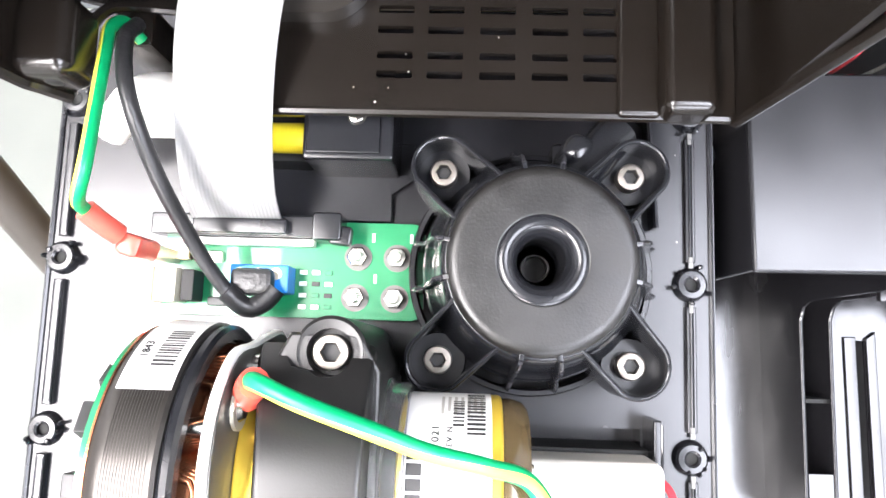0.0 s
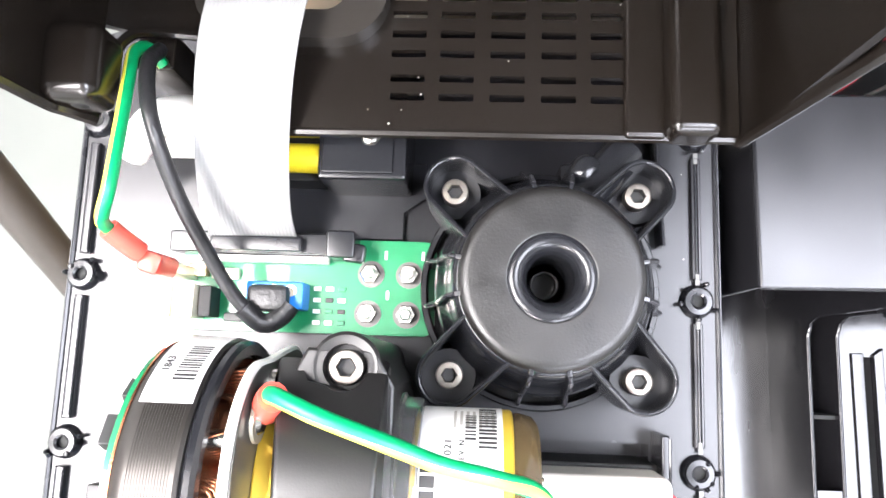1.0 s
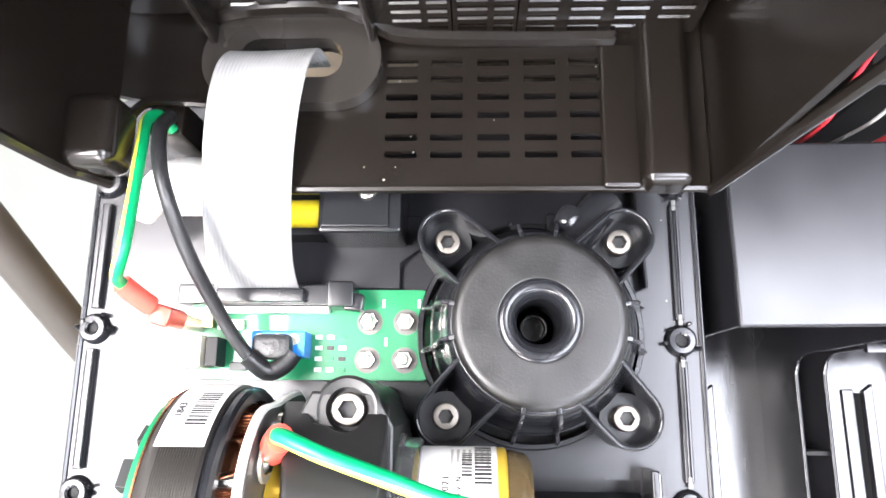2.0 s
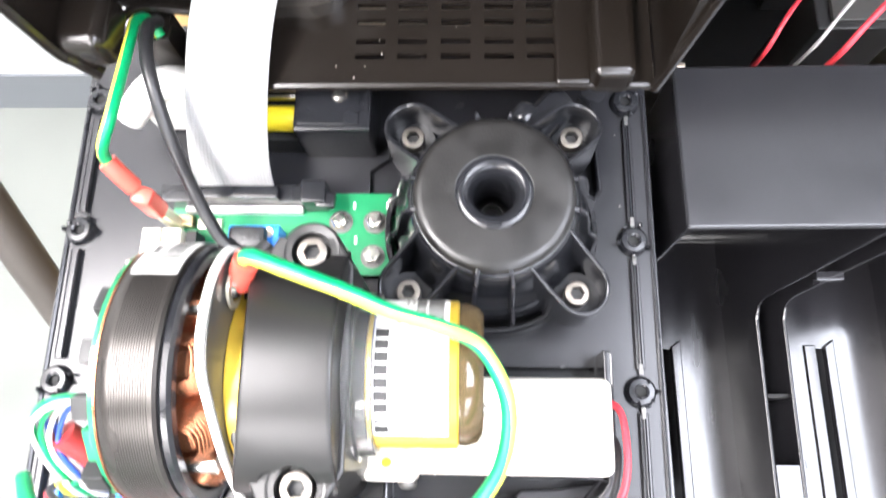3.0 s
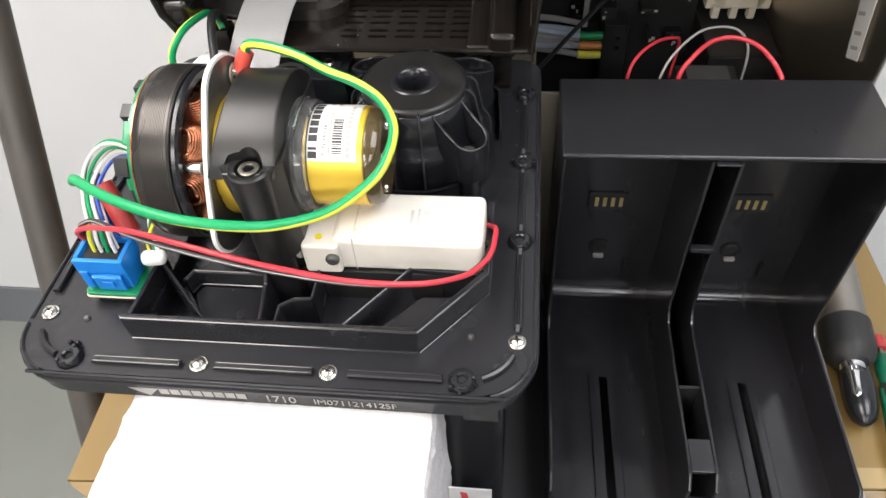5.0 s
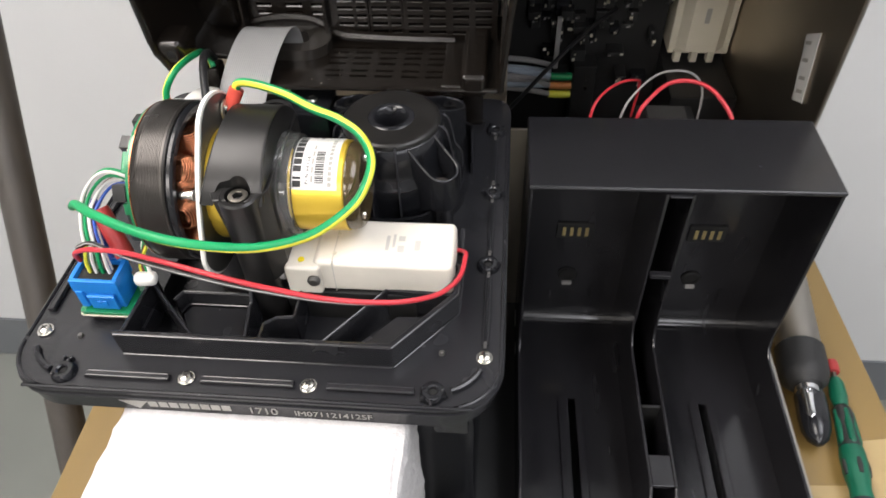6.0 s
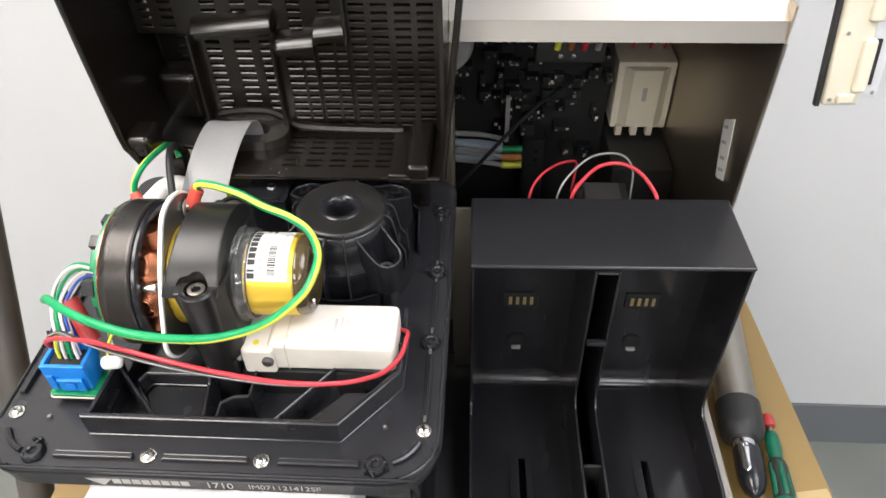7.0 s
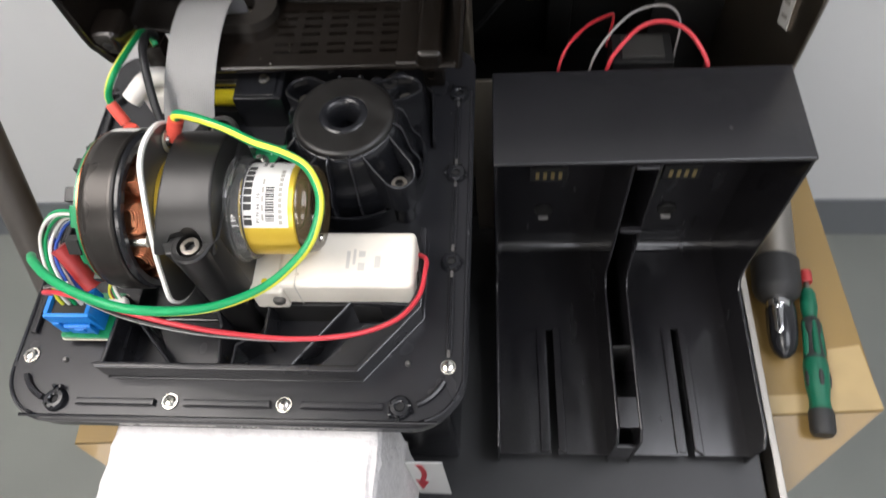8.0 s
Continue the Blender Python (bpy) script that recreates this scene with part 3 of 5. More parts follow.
def build_deck():
    top = thing("equipment_deck", "black moulded plastic deck with ribs, bosses and a deep well", "equipment deck", (-100, 75, BASE_Z))
    outer = rounded(-208, -26.8, 8, 197, (24, 24, 12, 12), 8)
    well = [(-154.4, -2.5), (-40, -2.5), (-15.5, 25), (-15.5, 62), (-154.4, 62)]
    grown = [(-156, -5), (-38.8, -5), (-12.8, 24), (-12.8, 64.5), (-156, 64.5)]
    part("plate", holed(outer, [well], -4.6, -2.2), DECK, top)
    part("well_lining", holed(grown, [well], -12, -4.7), DECK, top)
    # stepped edge: a raised outer bead, then the deep skirt that carries the lettering
    bead = rounded(-206.8, -25.6, 6.8, 181, (23, 23, 11, 11), 8)
    part("bead", tube([(x, y, -2.0) for x, y in bead[:18]] + [(6.8, 60, -2.0), (6.8, 120, -2.0), (6.8, 165, -2)], 0.8, 6, 2), DECK, top)
    part("bead", tube([(-206.8, 168, -2.0), (-206.8, 100, -2.0), (-206.8, 30, -2.0), (-206.8, 0, -2.0)], 0.8, 6, 2), DECK, top)
    part("lower_flange", holed(rounded(-208.8, -27.6, 8.8, 197, (25, 25, 12, 12), 8), [grown], -6.4, -4.8), DECK, top)
    part("skirt", holed(rounded(-206.5, -26.4, 6.4, 196, (24, 24, 12, 12), 8), [grown], -15, -6.6), BLACK, top)
    part("tank", box((-196, -1, -60), (-4, 178, -15.2), 4), BLACK, top)
    part("tank_foot", box((-110, 2, BASE_Z + 0.3), (-4, 178, -60.2), 3), BLACK, top)
    part("corner_bracket", box((-22, -16, -40), (-6, -1.2, -15.2), 2), BLACK, top)
    # floor and ribs of the well
    part("well_floor", box((-155.9, -4.8, -14.4), (-13, 64.3, -12.1)), DECK, top)
    wall = [(-161, -5.2), (-158.5, -7), (-38.5, -7), (-12.6, 24), (-12.6, 66), (-15, 66), (-15, 25), (-39.8, -4.4), (-158, -4.4)]
    part("well_wall", prism(wall, -2.3, 11.8, bevel=0.7), DECK, top, "low wall round the well")
    # thin glossy beads added to draw highlights along that wall's top and foot
    for z, grow in ((11.5, 0.0), (-2.1, 0.25)):
        edge = [(-158.5, -6.9 - grow, z), (-118, -6.9 - grow, z), (-78, -6.9 - grow, z), (-38.6, -6.9 - grow, z)]
        part("rounded_edge", tube(edge, 0.5, 8, 1), GLINT, top)
        part("rounded_edge", tube([(-38.5 + grow, -7, z), (-25.6 + grow, 8.4, z), (-12.7 + grow, 23.9, z), (-12.5 + grow, 40, z), (-12.5 + grow, 65, z)], 0.45, 8, 1), GLINT, top)
    part("well_wall", prism([(-158.6, -4.2), (-156.4, -4.2), (-154.4, 30), (-156.3, 30)], -2.2, 9, bevel=0.6), DECK, top)

    def rib(p, q, lo, hi, w=1.6):
        d = Vector((q[0] - p[0], q[1] - p[1])).normalized()
        n = Vector((-d.y, d.x)) * w / 2
        return prism([(p[0] + n.x, p[1] + n.y), (q[0] + n.x, q[1] + n.y), (q[0] - n.x, q[1] - n.y), (p[0] - n.x, p[1] - n.y)], lo, hi, bevel=0.5)

    for p, q, hi in (((-125, -4), (-153.6, 25), 8.5), ((-101.5, -4.4), (-104, 13), 11.6), ((-70, -4.4), (-45.2, 28), 8.4), ((-45.2, 28), (-16, 26.4), 8.4), ((-142, 18), (-139.4, 23.2), 6), ((-139.4, 23.2), (-104.5, 23.2), 6),
                     ((-97, -4.4), (-97, 6), 7.5), ((-97, 6), (-92, 9.5), 7.5), ((-92, 9.5), (-84.5, 10.5), 7.5), ((-84.5, 10.5), (-84.5, 30), 7.5), ((-18, 162), (-14, 158), 5), ((-14, 158), (-12, 124), 5)):
        part("rib", rib(p, q, -12.1, hi), DECK, top)
        # bead added along the rib's top to draw its highlight
        part("rounded_edge", tube([(*p, hi), ((p[0] + q[0]) / 2, (p[1] + q[1]) / 2, hi), (*q, hi)], 0.55, 8, 1), GLINT, top)
    # raised floors inside the well: a pocket with a rounded lip and the slide of the slanting channel
    part("pocket_floor", prism([(-140, 17), (-137.6, 22.2), (-104.8, 22.2), (-103, -2.4), (-130, -2.4)], -12.1, -2.6, bevel=0.8), DECK, top)
    # bead added to draw the highlight along the pocket's lip
    part("rounded_edge", tube([(-140.6, 17, -1.9), (-139.2, 20.6, -1.9), (-136.6, 22.2, -1.9), (-120, 22.2, -1.9), (-105, 22.2, -1.9)], 0.6, 8, 3), GLINT, top)
    part("channel_floor", prism([(-63, -2.4), (-41, 21.6), (-30, 22), (-16, 24.4), (-40.2, -2.4)], -12.1, -3, bevel=0.5), DECK, top)
    part("strut", prism([(12.4, 11), (14, 11.6), (20, 22), (20, -12), (12.4, -12)], -104.9, -103.1, "x", bevel=0.5), DECK, top)
    # long raised beads between the screw bosses
    for p, q in (((-170, -19), (-133, -19)), ((-119, -19), (-79, -19)), ((-65, -19), (-28, -19)), ((0, 6), (0, 47)), ((0, 61.5), (0, 100)), ((0, 114), (0, 154)),
                 ((-202, 14), (-202, 48)), ((-202, 63), (-202, 103)), ((-202, 117), (-202, 155))):
        bd = rib(p, q, -2.3, -0.4 if p[0] == 0 else 0.2, 3.2)
        bead = part("edge_bead", bd, DECK, top)
        d = (Vector(q) - Vector(p)).normalized()
        # added beads draw a highlight along each side
        for o in (-1.1, 1.1) if p[0] != 0 else ():
            z = 0.1
            part("rounded_edge", tube([(p[0] - o * d.y + d.x, p[1] + o * d.x + d.y, z), ((p[0] + q[0]) / 2 - o * d.y, (p[1] + q[1]) / 2 + o * d.x, z), (q[0] - o * d.y - d.x, q[1] + o * d.x - d.y, z)], 0.3, 8, 1), GLINT, bead)
        # pale plates paint the light showing through the slot's end holes
        for e in (p, q) if p[0] == 0 else ():
            part("slot_end", box((e[0] - 0.7, e[1] - 1.8, -0.45), (e[0] + 0.7, e[1] + 1.8, -0.15), 0.1), NICKEL, top)
        # raised darker strip paints the shade of the slot
        if p[0] == 0:
            part("groove", rib(p, q, -0.5, -0.25, 1.2), BLACK, top)
    for cx, sx in ((-179, -1), (-21, 1)):
        arc = [(cx + sx * 21 * math.sin(radians(a)), 1 - 20 * math.cos(radians(a)), -1.2) for a in range(22, 76, 9)]
        part("edge_bead", tube(arc, 1.5, 8, 3), DECK, top)
    # empty bosses, their tops burred by melted plastic
    rng = random.Random(5)
    for x, y in ((-20.5, -19), (-180.5, -18.5), (-0.5, 54), (0, 107), (0, 162), (-202, 55.5), (-202, 110), (-202, 163)):
        b = spun([(1.9, -6), (1.9, 0.4), (2.6, 0.9), (4.2, 0.8), (5.0, 0.0), (5.6, -2.3)], (x, y, 0), "z", 20)
        for k in range(5):
            a = rng.uniform(0, 6.28)
            r = rng.uniform(3.8, 6.2)
            spun([(0, -1.2), (rng.uniform(0.7, 1.5), -1), (0.8, rng.uniform(0.6, 1.6)), (0, 1.8)], (x + r * math.cos(a), y + r * math.sin(a), 0), "z", 6, b)
        part("screw_boss", b, BLACK, top, "empty boss with melted burrs")
        # black lining paints the dark inside the boss
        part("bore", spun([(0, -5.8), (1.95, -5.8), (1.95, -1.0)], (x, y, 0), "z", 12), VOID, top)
    for x, y in ((-182, 1), (-18.5, 1.5), (-160, 135)):
        part("pilot_pin", spun([(0, -0.4), (0.9, -0.6), (1.3, -1.2), (1.4, -2.2)], (x, y, 0), "z", 14), NICKEL, top)
    part("inner_step", prism([(-158, 124), (-95, 124), (-95, 133), (-88, 138), (-88, 150), (-158, 150)], -2.3, 0.8, bevel=0.6), DECK, top)
    # engraved lettering on the skirt
    front = -26.55
    logo = bmesh.new()
    prism([(-157, -7), (-141.5, -7.2), (-147.5, -14.2)], front, front + 0.1, "y", logo)
    part("maker_mark", logo, ENGRAVE, top)
    for k in range(8):
        part("maker_bar", box((-142.5 + 4.6 * k, front, -12.2), (-138.6 + 4.6 * k, front + 0.1, -7.4)), ENGRAVE, top)
    face = lambda x, z: Matrix.Translation(V(x, front - 0.02, z)) @ pose(0, 0, 0, 90, 0, 0)
    text_mesh("model_number", "1710", 6.6, ENGRAVE, top, face(-99, -12.9))
    text_mesh("serial_code", "IM071121412SF", 5.2, ENGRAVE, top, face(-79, -12.6))


def pan_screw():
    """A cross-head pan screw, head on z = 0, as a shared mesh."""
    b = spun([(0, 1.0), (1.4, 1.0), (2.4, 0.6), (2.9, -0.2), (2.9, -1.0), (3.6, -1.0), (3.6, -1.5)], (0, 0, 0), "z", 20)
    return mesh_of("pan_screw", b, STEEL, smooth=30)


def socket_screw(r, head):
    """A socket-head cap screw with a chamfered rim and a hexagonal recess, standing on z = 0."""
    out = bmesh.new()
    n = 36
    rings = []
    for kind, q, h in (("round", 1, 0), ("round", 1, head - 0.5), ("round", 0.96, head - 0.2), ("round", 0.86, head), ("hex", 0.6, head), ("hex", 0.54, head - 0.35), ("hex", 0.54, head - 2.6)):
        ring = []
        for k in range(n):
            a = 2 * math.pi * k / n
            f = q if kind == "round" else q * math.cos(math.pi / 6) / math.cos((a % (math.pi / 3)) - math.pi / 6)
            ring.append(out.verts.new(V(r * f * math.cos(a), r * f * math.sin(a), h)))
        rings.append(ring)
    # recess walls and floor take the painted shade, the rest plain steel
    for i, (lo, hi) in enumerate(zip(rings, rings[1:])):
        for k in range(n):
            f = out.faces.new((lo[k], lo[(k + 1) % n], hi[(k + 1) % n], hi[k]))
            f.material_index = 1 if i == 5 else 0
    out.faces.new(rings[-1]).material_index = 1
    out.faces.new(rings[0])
    return mesh_of("socket_screw", out, SOCKET, HEXSHADE, smooth=30)


def build_specks():
    """A few pale specks lying on the deck and in the cover."""
    rng = random.Random(31)
    top = thing("plastic_crumbs", "few small pale specks scattered on deck and cover", "debris", (-60, 150, -2), kind="stuff")
    b = bmesh.new()
    for x0, x1, y0, y1, z, n in ((-104, -28, 151, 196, 35.5, 8), (-12, -2.5, 66, 150, -2.2, 2)):
        for _ in range(n):
            x, y, s = rng.uniform(x0, x1), rng.uniform(y0, y1), rng.uniform(0.12, 0.3)
            box((x - s, y - s * 0.7, z - 0.05), (x + s, y + s * 0.7, z + s * 0.8), 0, b, turn=pose(0, 0, 0, 0, 0, rng.uniform(0, 90)))
    part("crumbs", b, FAINT, top)


build_carton()
build_cabinet()
build_bay()
build_lid()
build_deck()
build_foam()
build_arrow_label()
build_specks()

PAN = pan_screw()
# raised black cross paints the shade of the screw's recess
CROSS = mesh_of("cross_shade", box((-1.5, -0.3, 0.95), (1.5, 0.3, 1.1), 0, box((-0.3, -1.5, 0.95), (0.3, 1.5, 1.1))), VOID)


def deck_screw(x, y, z, group="deck screws", label="bright cross-head pan screw in the deck edge"):
    ob = new("pan_screw", PAN)
    tagged(ob, label, "screw", group)
    ob.matrix_basis = Matrix.Translation(V(x, y, z)) @ pose(0, 0, 0, 0, 0, (x * 7 + y * 3) % 90)
    shared("recess", CROSS, ob, Matrix())
    bpy.data.objects[ob.children[0].name].matrix_parent_inverse = Matrix()


for x, y in ((0, 0), (-73, -18.8), (-126, -18.2), (-199.5, 3)):
    deck_screw(x, y, -0.3)

# ---- things on the deck ----
PUMP_Y, PUMP_Z = 54.5, 46.5


def curved(x0, x1, a0, a1, r, thick=0.12, segs=16):
    """A patch on the pump's round body: x range, angle range (degrees, 0 to the back, 90 up), radius."""
    out = bmesh.new()
    rows = []
    for k in range(segs + 1):
        a = radians(a0 + (a1 - a0) * k / segs)
        rows.append([out.verts.new(V(x, PUMP_Y + q * math.cos(a), PUMP_Z + q * math.sin(a))) for x, q in ((x0, r), (x1, r), (x1, r + thick), (x0, r + thick))])
    for a, b in zip(rows, rows[1:]):
        for k in range(4):
            out.faces.new((a[k], a[(k + 1) % 4], b[(k + 1) % 4], b[k]))
    out.faces.new(rows[0])
    out.faces.new(rows[-1])
    return out


def build_hub():
    cx, cy = -51.2, 108.3
    top = thing("filter_housing", "black ribbed round plastic filter housing with four screw lobes", "filter housing", (cx, cy, -2))
    body = [(6.2, 20), (6.2, 40), (6.6, 42.6), (7.6, 45), (9, 46.1), (10.4, 46.2), (11.4, 45.7), (11.9, 45.3)]
    disc = [(11.7, 45.5), (12.2, 45.7), (21.4, 45.7), (22.8, 45.5), (23.8, 45), (24.4, 44.2), (24.6, 43.2), (11.7, 43.2), (11.7, 45.5)]
    part("top_disc", spun(disc, (cx, cy, 0), "z", 64), DISC, top, "flat matt top face")
    body += [(12.2, 44.6), (12.6, 43.1), (24.4, 43.1), (25.4, 42.4), (26.3, 40.6), (27.2, 37), (28, 30), (29, 26), (30.8, 23.6), (31.8, 21), (32.2, 14), (32.4, -2)]
    part("body", spun(body, (cx, cy, 0), "z", 64), BLACK, top, "smooth domed body with a rounded bore")
    part("bore_floor", spun([(0, 21), (3.2, 21), (3.4, 24), (4, 24), (4.2, 20.4), (6.4, 20.4)], (cx, cy, 0), "z", 24), MATTE, top)
    ring = [(34.6, -2), (34.6, 8.5), (35.1, 9.4), (36.4, 9.4), (36.9, 8.5), (36.9, -2)]
    part("outer_ring", spun(ring + [ring[0]], (cx, cy, 0), "z", 64), BLACK, top)
    for k in range(16):
        a = k * 22.5 + 11.25
        if min(abs((a - d + 180) % 360 - 180) for d in (45, 135, 225, 315)) < 15:
            continue
        fin = prism([(22, 44.8), (25.6, 44.4), (28.4, 41.4), (30, 34), (31.4, 26), (34.8, 20), (35, 4), (23, 4)], -0.75, 0.75, "y", bevel=0.25)
        spin = Matrix.Translation(V(cx, cy, 0)) @ pose(0, 0, 0, 0, 0, a)
        fin.transform(spin)
        fin = part("fin", fin, BLACK, top)
        # bead added to draw the highlight on the fin's outer edge
        edge = tube([(25.7, 0, 44.2), (28.4, 0, 41.3), (30, 0, 34), (31.4, 0, 26), (34.8, 0, 20), (35, 0, 10)], 0.6, 8, 3)
        edge.transform(spin)
        part("fin_edge", edge, GLINT, fin)
    for d in (45, 135, 225, 315):
        # a U-shaped wall round each screw, open to the body
        pts = [(21.5, -9), (31, -8.9)] + [(37.5 + 8.7 * math.cos(radians(t)), 8.7 * math.sin(radians(t))) for t in range(-84, 85, 12)] + [(31, 8.9), (21.5, 9)]
        inn = [(21.5, 7.5), (31, 7.4)] + [(37.5 + 7.2 * math.cos(radians(t)), 7.2 * math.sin(radians(t))) for t in range(84, -85, -12)] + [(31, -7.4), (21.5, -7.5)]
        lobe = bmesh.new()
        outl, inl = pts, list(reversed(inn))
        quad = []
        for (x, y), (u, v) in zip(outl, inl):
            z = 44 if x < 22 else 39 - 5 * max(0, min(1, (x - 31) / 14))
            low = 8 if x < 32 else 15
            quad.append([lobe.verts.new(V(*p)) for p in ((x, y, low), (x, y, z), (u, v, z), (u, v, low))])
        for a, b in zip(quad, quad[1:]):
            for k in range(4):
                lobe.faces.new((a[k], a[(k + 1) % 4], b[(k + 1) % 4], b[k]))
        lobe.faces.new(quad[0])
        lobe.faces.new(quad[-1])
        bmesh.ops.recalc_face_normals(lobe, faces=lobe.faces)
        bmesh.ops.bevel(lobe, geom=[e for e in lobe.edges if e.verts[0].co.z > 0.02 and e.verts[1].co.z > 0.02], offset=0.0007, segments=3, affect="EDGES", profile=0.5)
        lobe.transform(Matrix.Translation(V(cx, cy, 0)) @ pose(0, 0, 0, 0, 0, d))
        ob = part("lobe", lobe, BLACK, top)
        a = radians(d)
        sx, sy = cx + 37.5 * math.cos(a), cy + 37.5 * math.sin(a)
        part("lobe_floor", spun([(0, 22.4), (7.6, 22.4), (8, 19), (7.6, 15), (5.6, 10), (5.2, -2)], (sx, sy, 0), "z", 20), BLACK, ob)
    # hose port behind
    p = part("hose_port", tube([(-44, 128, 27), (-36, 139, 26), (-28, 149, 24)], 6.2, 16, 4), BLACK, top)
    part("port_clip", box((-45, 136, 12), (-36, 146, 33), 4, turn=pose(0, 0, 0, 0, 0, -32), segments=4), BLACK, top, "flattened shiny clip")
    part("port_foot", box((-46, 130, -2), (-34, 148, 14), 2), BLACK, top)


def build_pump():
    top = thing("gear_pump", "motor-driven gear pump with copper coils, black housing and gold cup", "gear pump", (-100, PUMP_Y, -2))
    c = (0, PUMP_Y, PUMP_Z)
    part("circuit_board", spun([(0, -147), (33.6, -147), (33.6, -145.4), (0, -145.4)], c, "x", 48), PCB, top, "round green motor board")
    board = top.children[-1]
    rng = random.Random(11)
    # connectors and parts round the back of the board
    for ang, rad, sx, sy, sz, m in ((62, 32, 3.4, 7, 4, CHIP), (88, 33, 3, 6, 4, CHIP), (112, 33, 4.4, 6, 4, CHIP), (150, 34, 5.4, 7, 5, CHIP), (40, 31, 3, 6, 4, CHIP), (128, 34, 2, 9, 3, PCB), (172, 32, 2.6, 9, 4, CHIP), (162, 34, 2, 5, 3, PCB), (188, 34, 3.4, 4, 4, CHIP),
                                    (200, 28, 4, 6, 5, PCB), (100, 16, 4, 9, 9, CHIP), (20, 26, 4, 7, 6, CHIP), (230, 27, 5, 8, 5, CHIP), (140, 20, 3, 5, 4, TIN)):
        part("component", box((-147.1 - sx, PUMP_Y + rad - 2.2 - sz / 2, PUMP_Z - sy / 2), (-146.9, PUMP_Y + rad - 2.2 + sz / 2, PUMP_Z + sy / 2), 0.5), m, board)
        ob = board.children[-1]
        ob.data.transform(Matrix.Translation(V(*c)) @ pose(0, 0, 0, ang, 0, 0) @ Matrix.Translation(-V(*c)))
    for k in range(22):
        ang = rng.uniform(30, 230)
        part("solder_joint", spun([(0, -148.6), (0.5, -148.2), (0.9, -146.9)], (0, PUMP_Y + rng.uniform(24, 33) * math.cos(radians(ang)), PUMP_Z + rng.uniform(24, 33) * math.sin(radians(ang))), "x", 8), TIN, board)
    bell = [(0, -144.9), (34.4, -144.9), (34.9, -143.8), (35.5, -142.4)]
    x = -141
    while x < -132:
        bell += [(35.5, x), (35.41, x + 0.1), (35.41, x + 0.24), (35.5, x + 0.34)]
        x += 0.62
    bell += [(35.5, -131), (34.9, -130.2), (31.6, -130.2), (31.6, -141), (0, -141)]
    part("rotor_bell", spun(bell, c, "x", 72), LAMI, top, "black laminated rotor with fine rings", smooth=25)
    part("copper_band", spun([(34.2, -145.3), (34.8, -145.1), (34.8, -144.6), (34.2, -144.4), (34.2, -145.3)], c, "x", 64), COPPER, top)
    part("end_ring", spun([(31.4, -130), (34.4, -130), (35, -129.2), (34.9, -127.9), (34, -127), (31.4, -127), (31.4, -130)], c, "x", 64), BLACK, top)
    for k in range(9):
        turns = []
        for j in range(8 * 20 + 1):
            a, h = math.pi * j / 4, j / 160
            w = 1.0 if h < 0.62 else 1.0 - 0.34 * ((h - 0.62) / 0.38) ** 1.8
            turns.append((-131.2 + 10.6 * w * math.copysign(abs(math.cos(a)) ** 0.5, math.cos(a)), 15.2 + 14.6 * h, 7.8 * w * math.copysign(abs(math.sin(a)) ** 0.8, math.sin(a))))
        coil = tube(turns, 0.52, 6, 2)
        coil.transform(Matrix.Translation(V(*c)) @ pose(0, 0, 0, 40 * k + 12, 0, 0))
        part("coil", coil, COPPER, top, "wound copper coil", smooth=80)
        core = box((-137.6, 14.5, -6), (-122.4, 28.4, 6), 4, segments=4)
        core.transform(Matrix.Translation(V(*c)) @ pose(0, 0, 0, 40 * k + 12, 0, 0))
        part("inner_winding", core, COPPER, top.children[-1])
    part("stator_core", spun([(0, -140.8), (16, -140.8), (16, -121.4), (0, -121.4)], c, "x", 32), MATTE, top)
    for ang in (62, 152, 242, 332):
        a = radians(ang)
        part("standoff", spun([(0, -140.5), (2.4, -140.5), (2.4, -121.2), (0, -121.2)], (0, PUMP_Y + 27.5 * math.cos(a), PUMP_Z + 27.5 * math.sin(a)), "x", 16), STEEL, top)
    # three-lobed mounting plate with a white edge
    lobes = ((0, 33), (20, 33), (40, 38), (60, 40), (80, 39.5), (95, 37), (110, 31.5), (125, 28.5), (140, 27.5), (155, 28), (170, 30), (185, 34), (200, 41), (215, 42), (230, 40), (245, 36), (260, 32), (275, 30), (290, 30), (305, 33), (320, 36), (340, 36))
    outline = [(PUMP_Y + r * math.cos(radians(d)), PUMP_Z + r * math.sin(radians(d))) for d, r in lobes]
    outline = [(p.x, p.y) for p in curve_points([(*q, 0) for q in outline + outline[:1]], 4)[:-1]]
    part("gasket", prism(outline, -120.7, -118.8, "x", bevel=0.4), WHITEEDGE, top, "white edge of the mounting plate")
    small = [(PUMP_Y + 0.97 * (y - PUMP_Y), PUMP_Z + 0.97 * (z - PUMP_Z)) for y, z in outline]
    part("mounting_plate", prism(small, -118.7, -118.3, "x", bevel=0.1), NICKEL, top)
    part("gold_disc", spun([(0, -118.2), (24.6, -118.2), (25, -117.6), (25, -112.2), (24.6, -111.4), (0, -111.4)], c, "x", 64), GOLD, top, "gold anodised spacer disc")
    half = [(PUMP_Y - 34.2 * math.sin(radians(a)), PUMP_Z + 34.2 * math.cos(radians(a))) for a in range(66, -1, -6)]
    upper = half + [(2 * PUMP_Y - y, z) for y, z in reversed(half[:-1])]
    body = prism(upper, -111.2, -90, "x", bevel=1.3)
    for y in (25, 84):
        body = cut(body, spun([(0, 60), (5.3, 60), (5.3, 90), (0, 90)], (-100, y, 0), "z", 28))
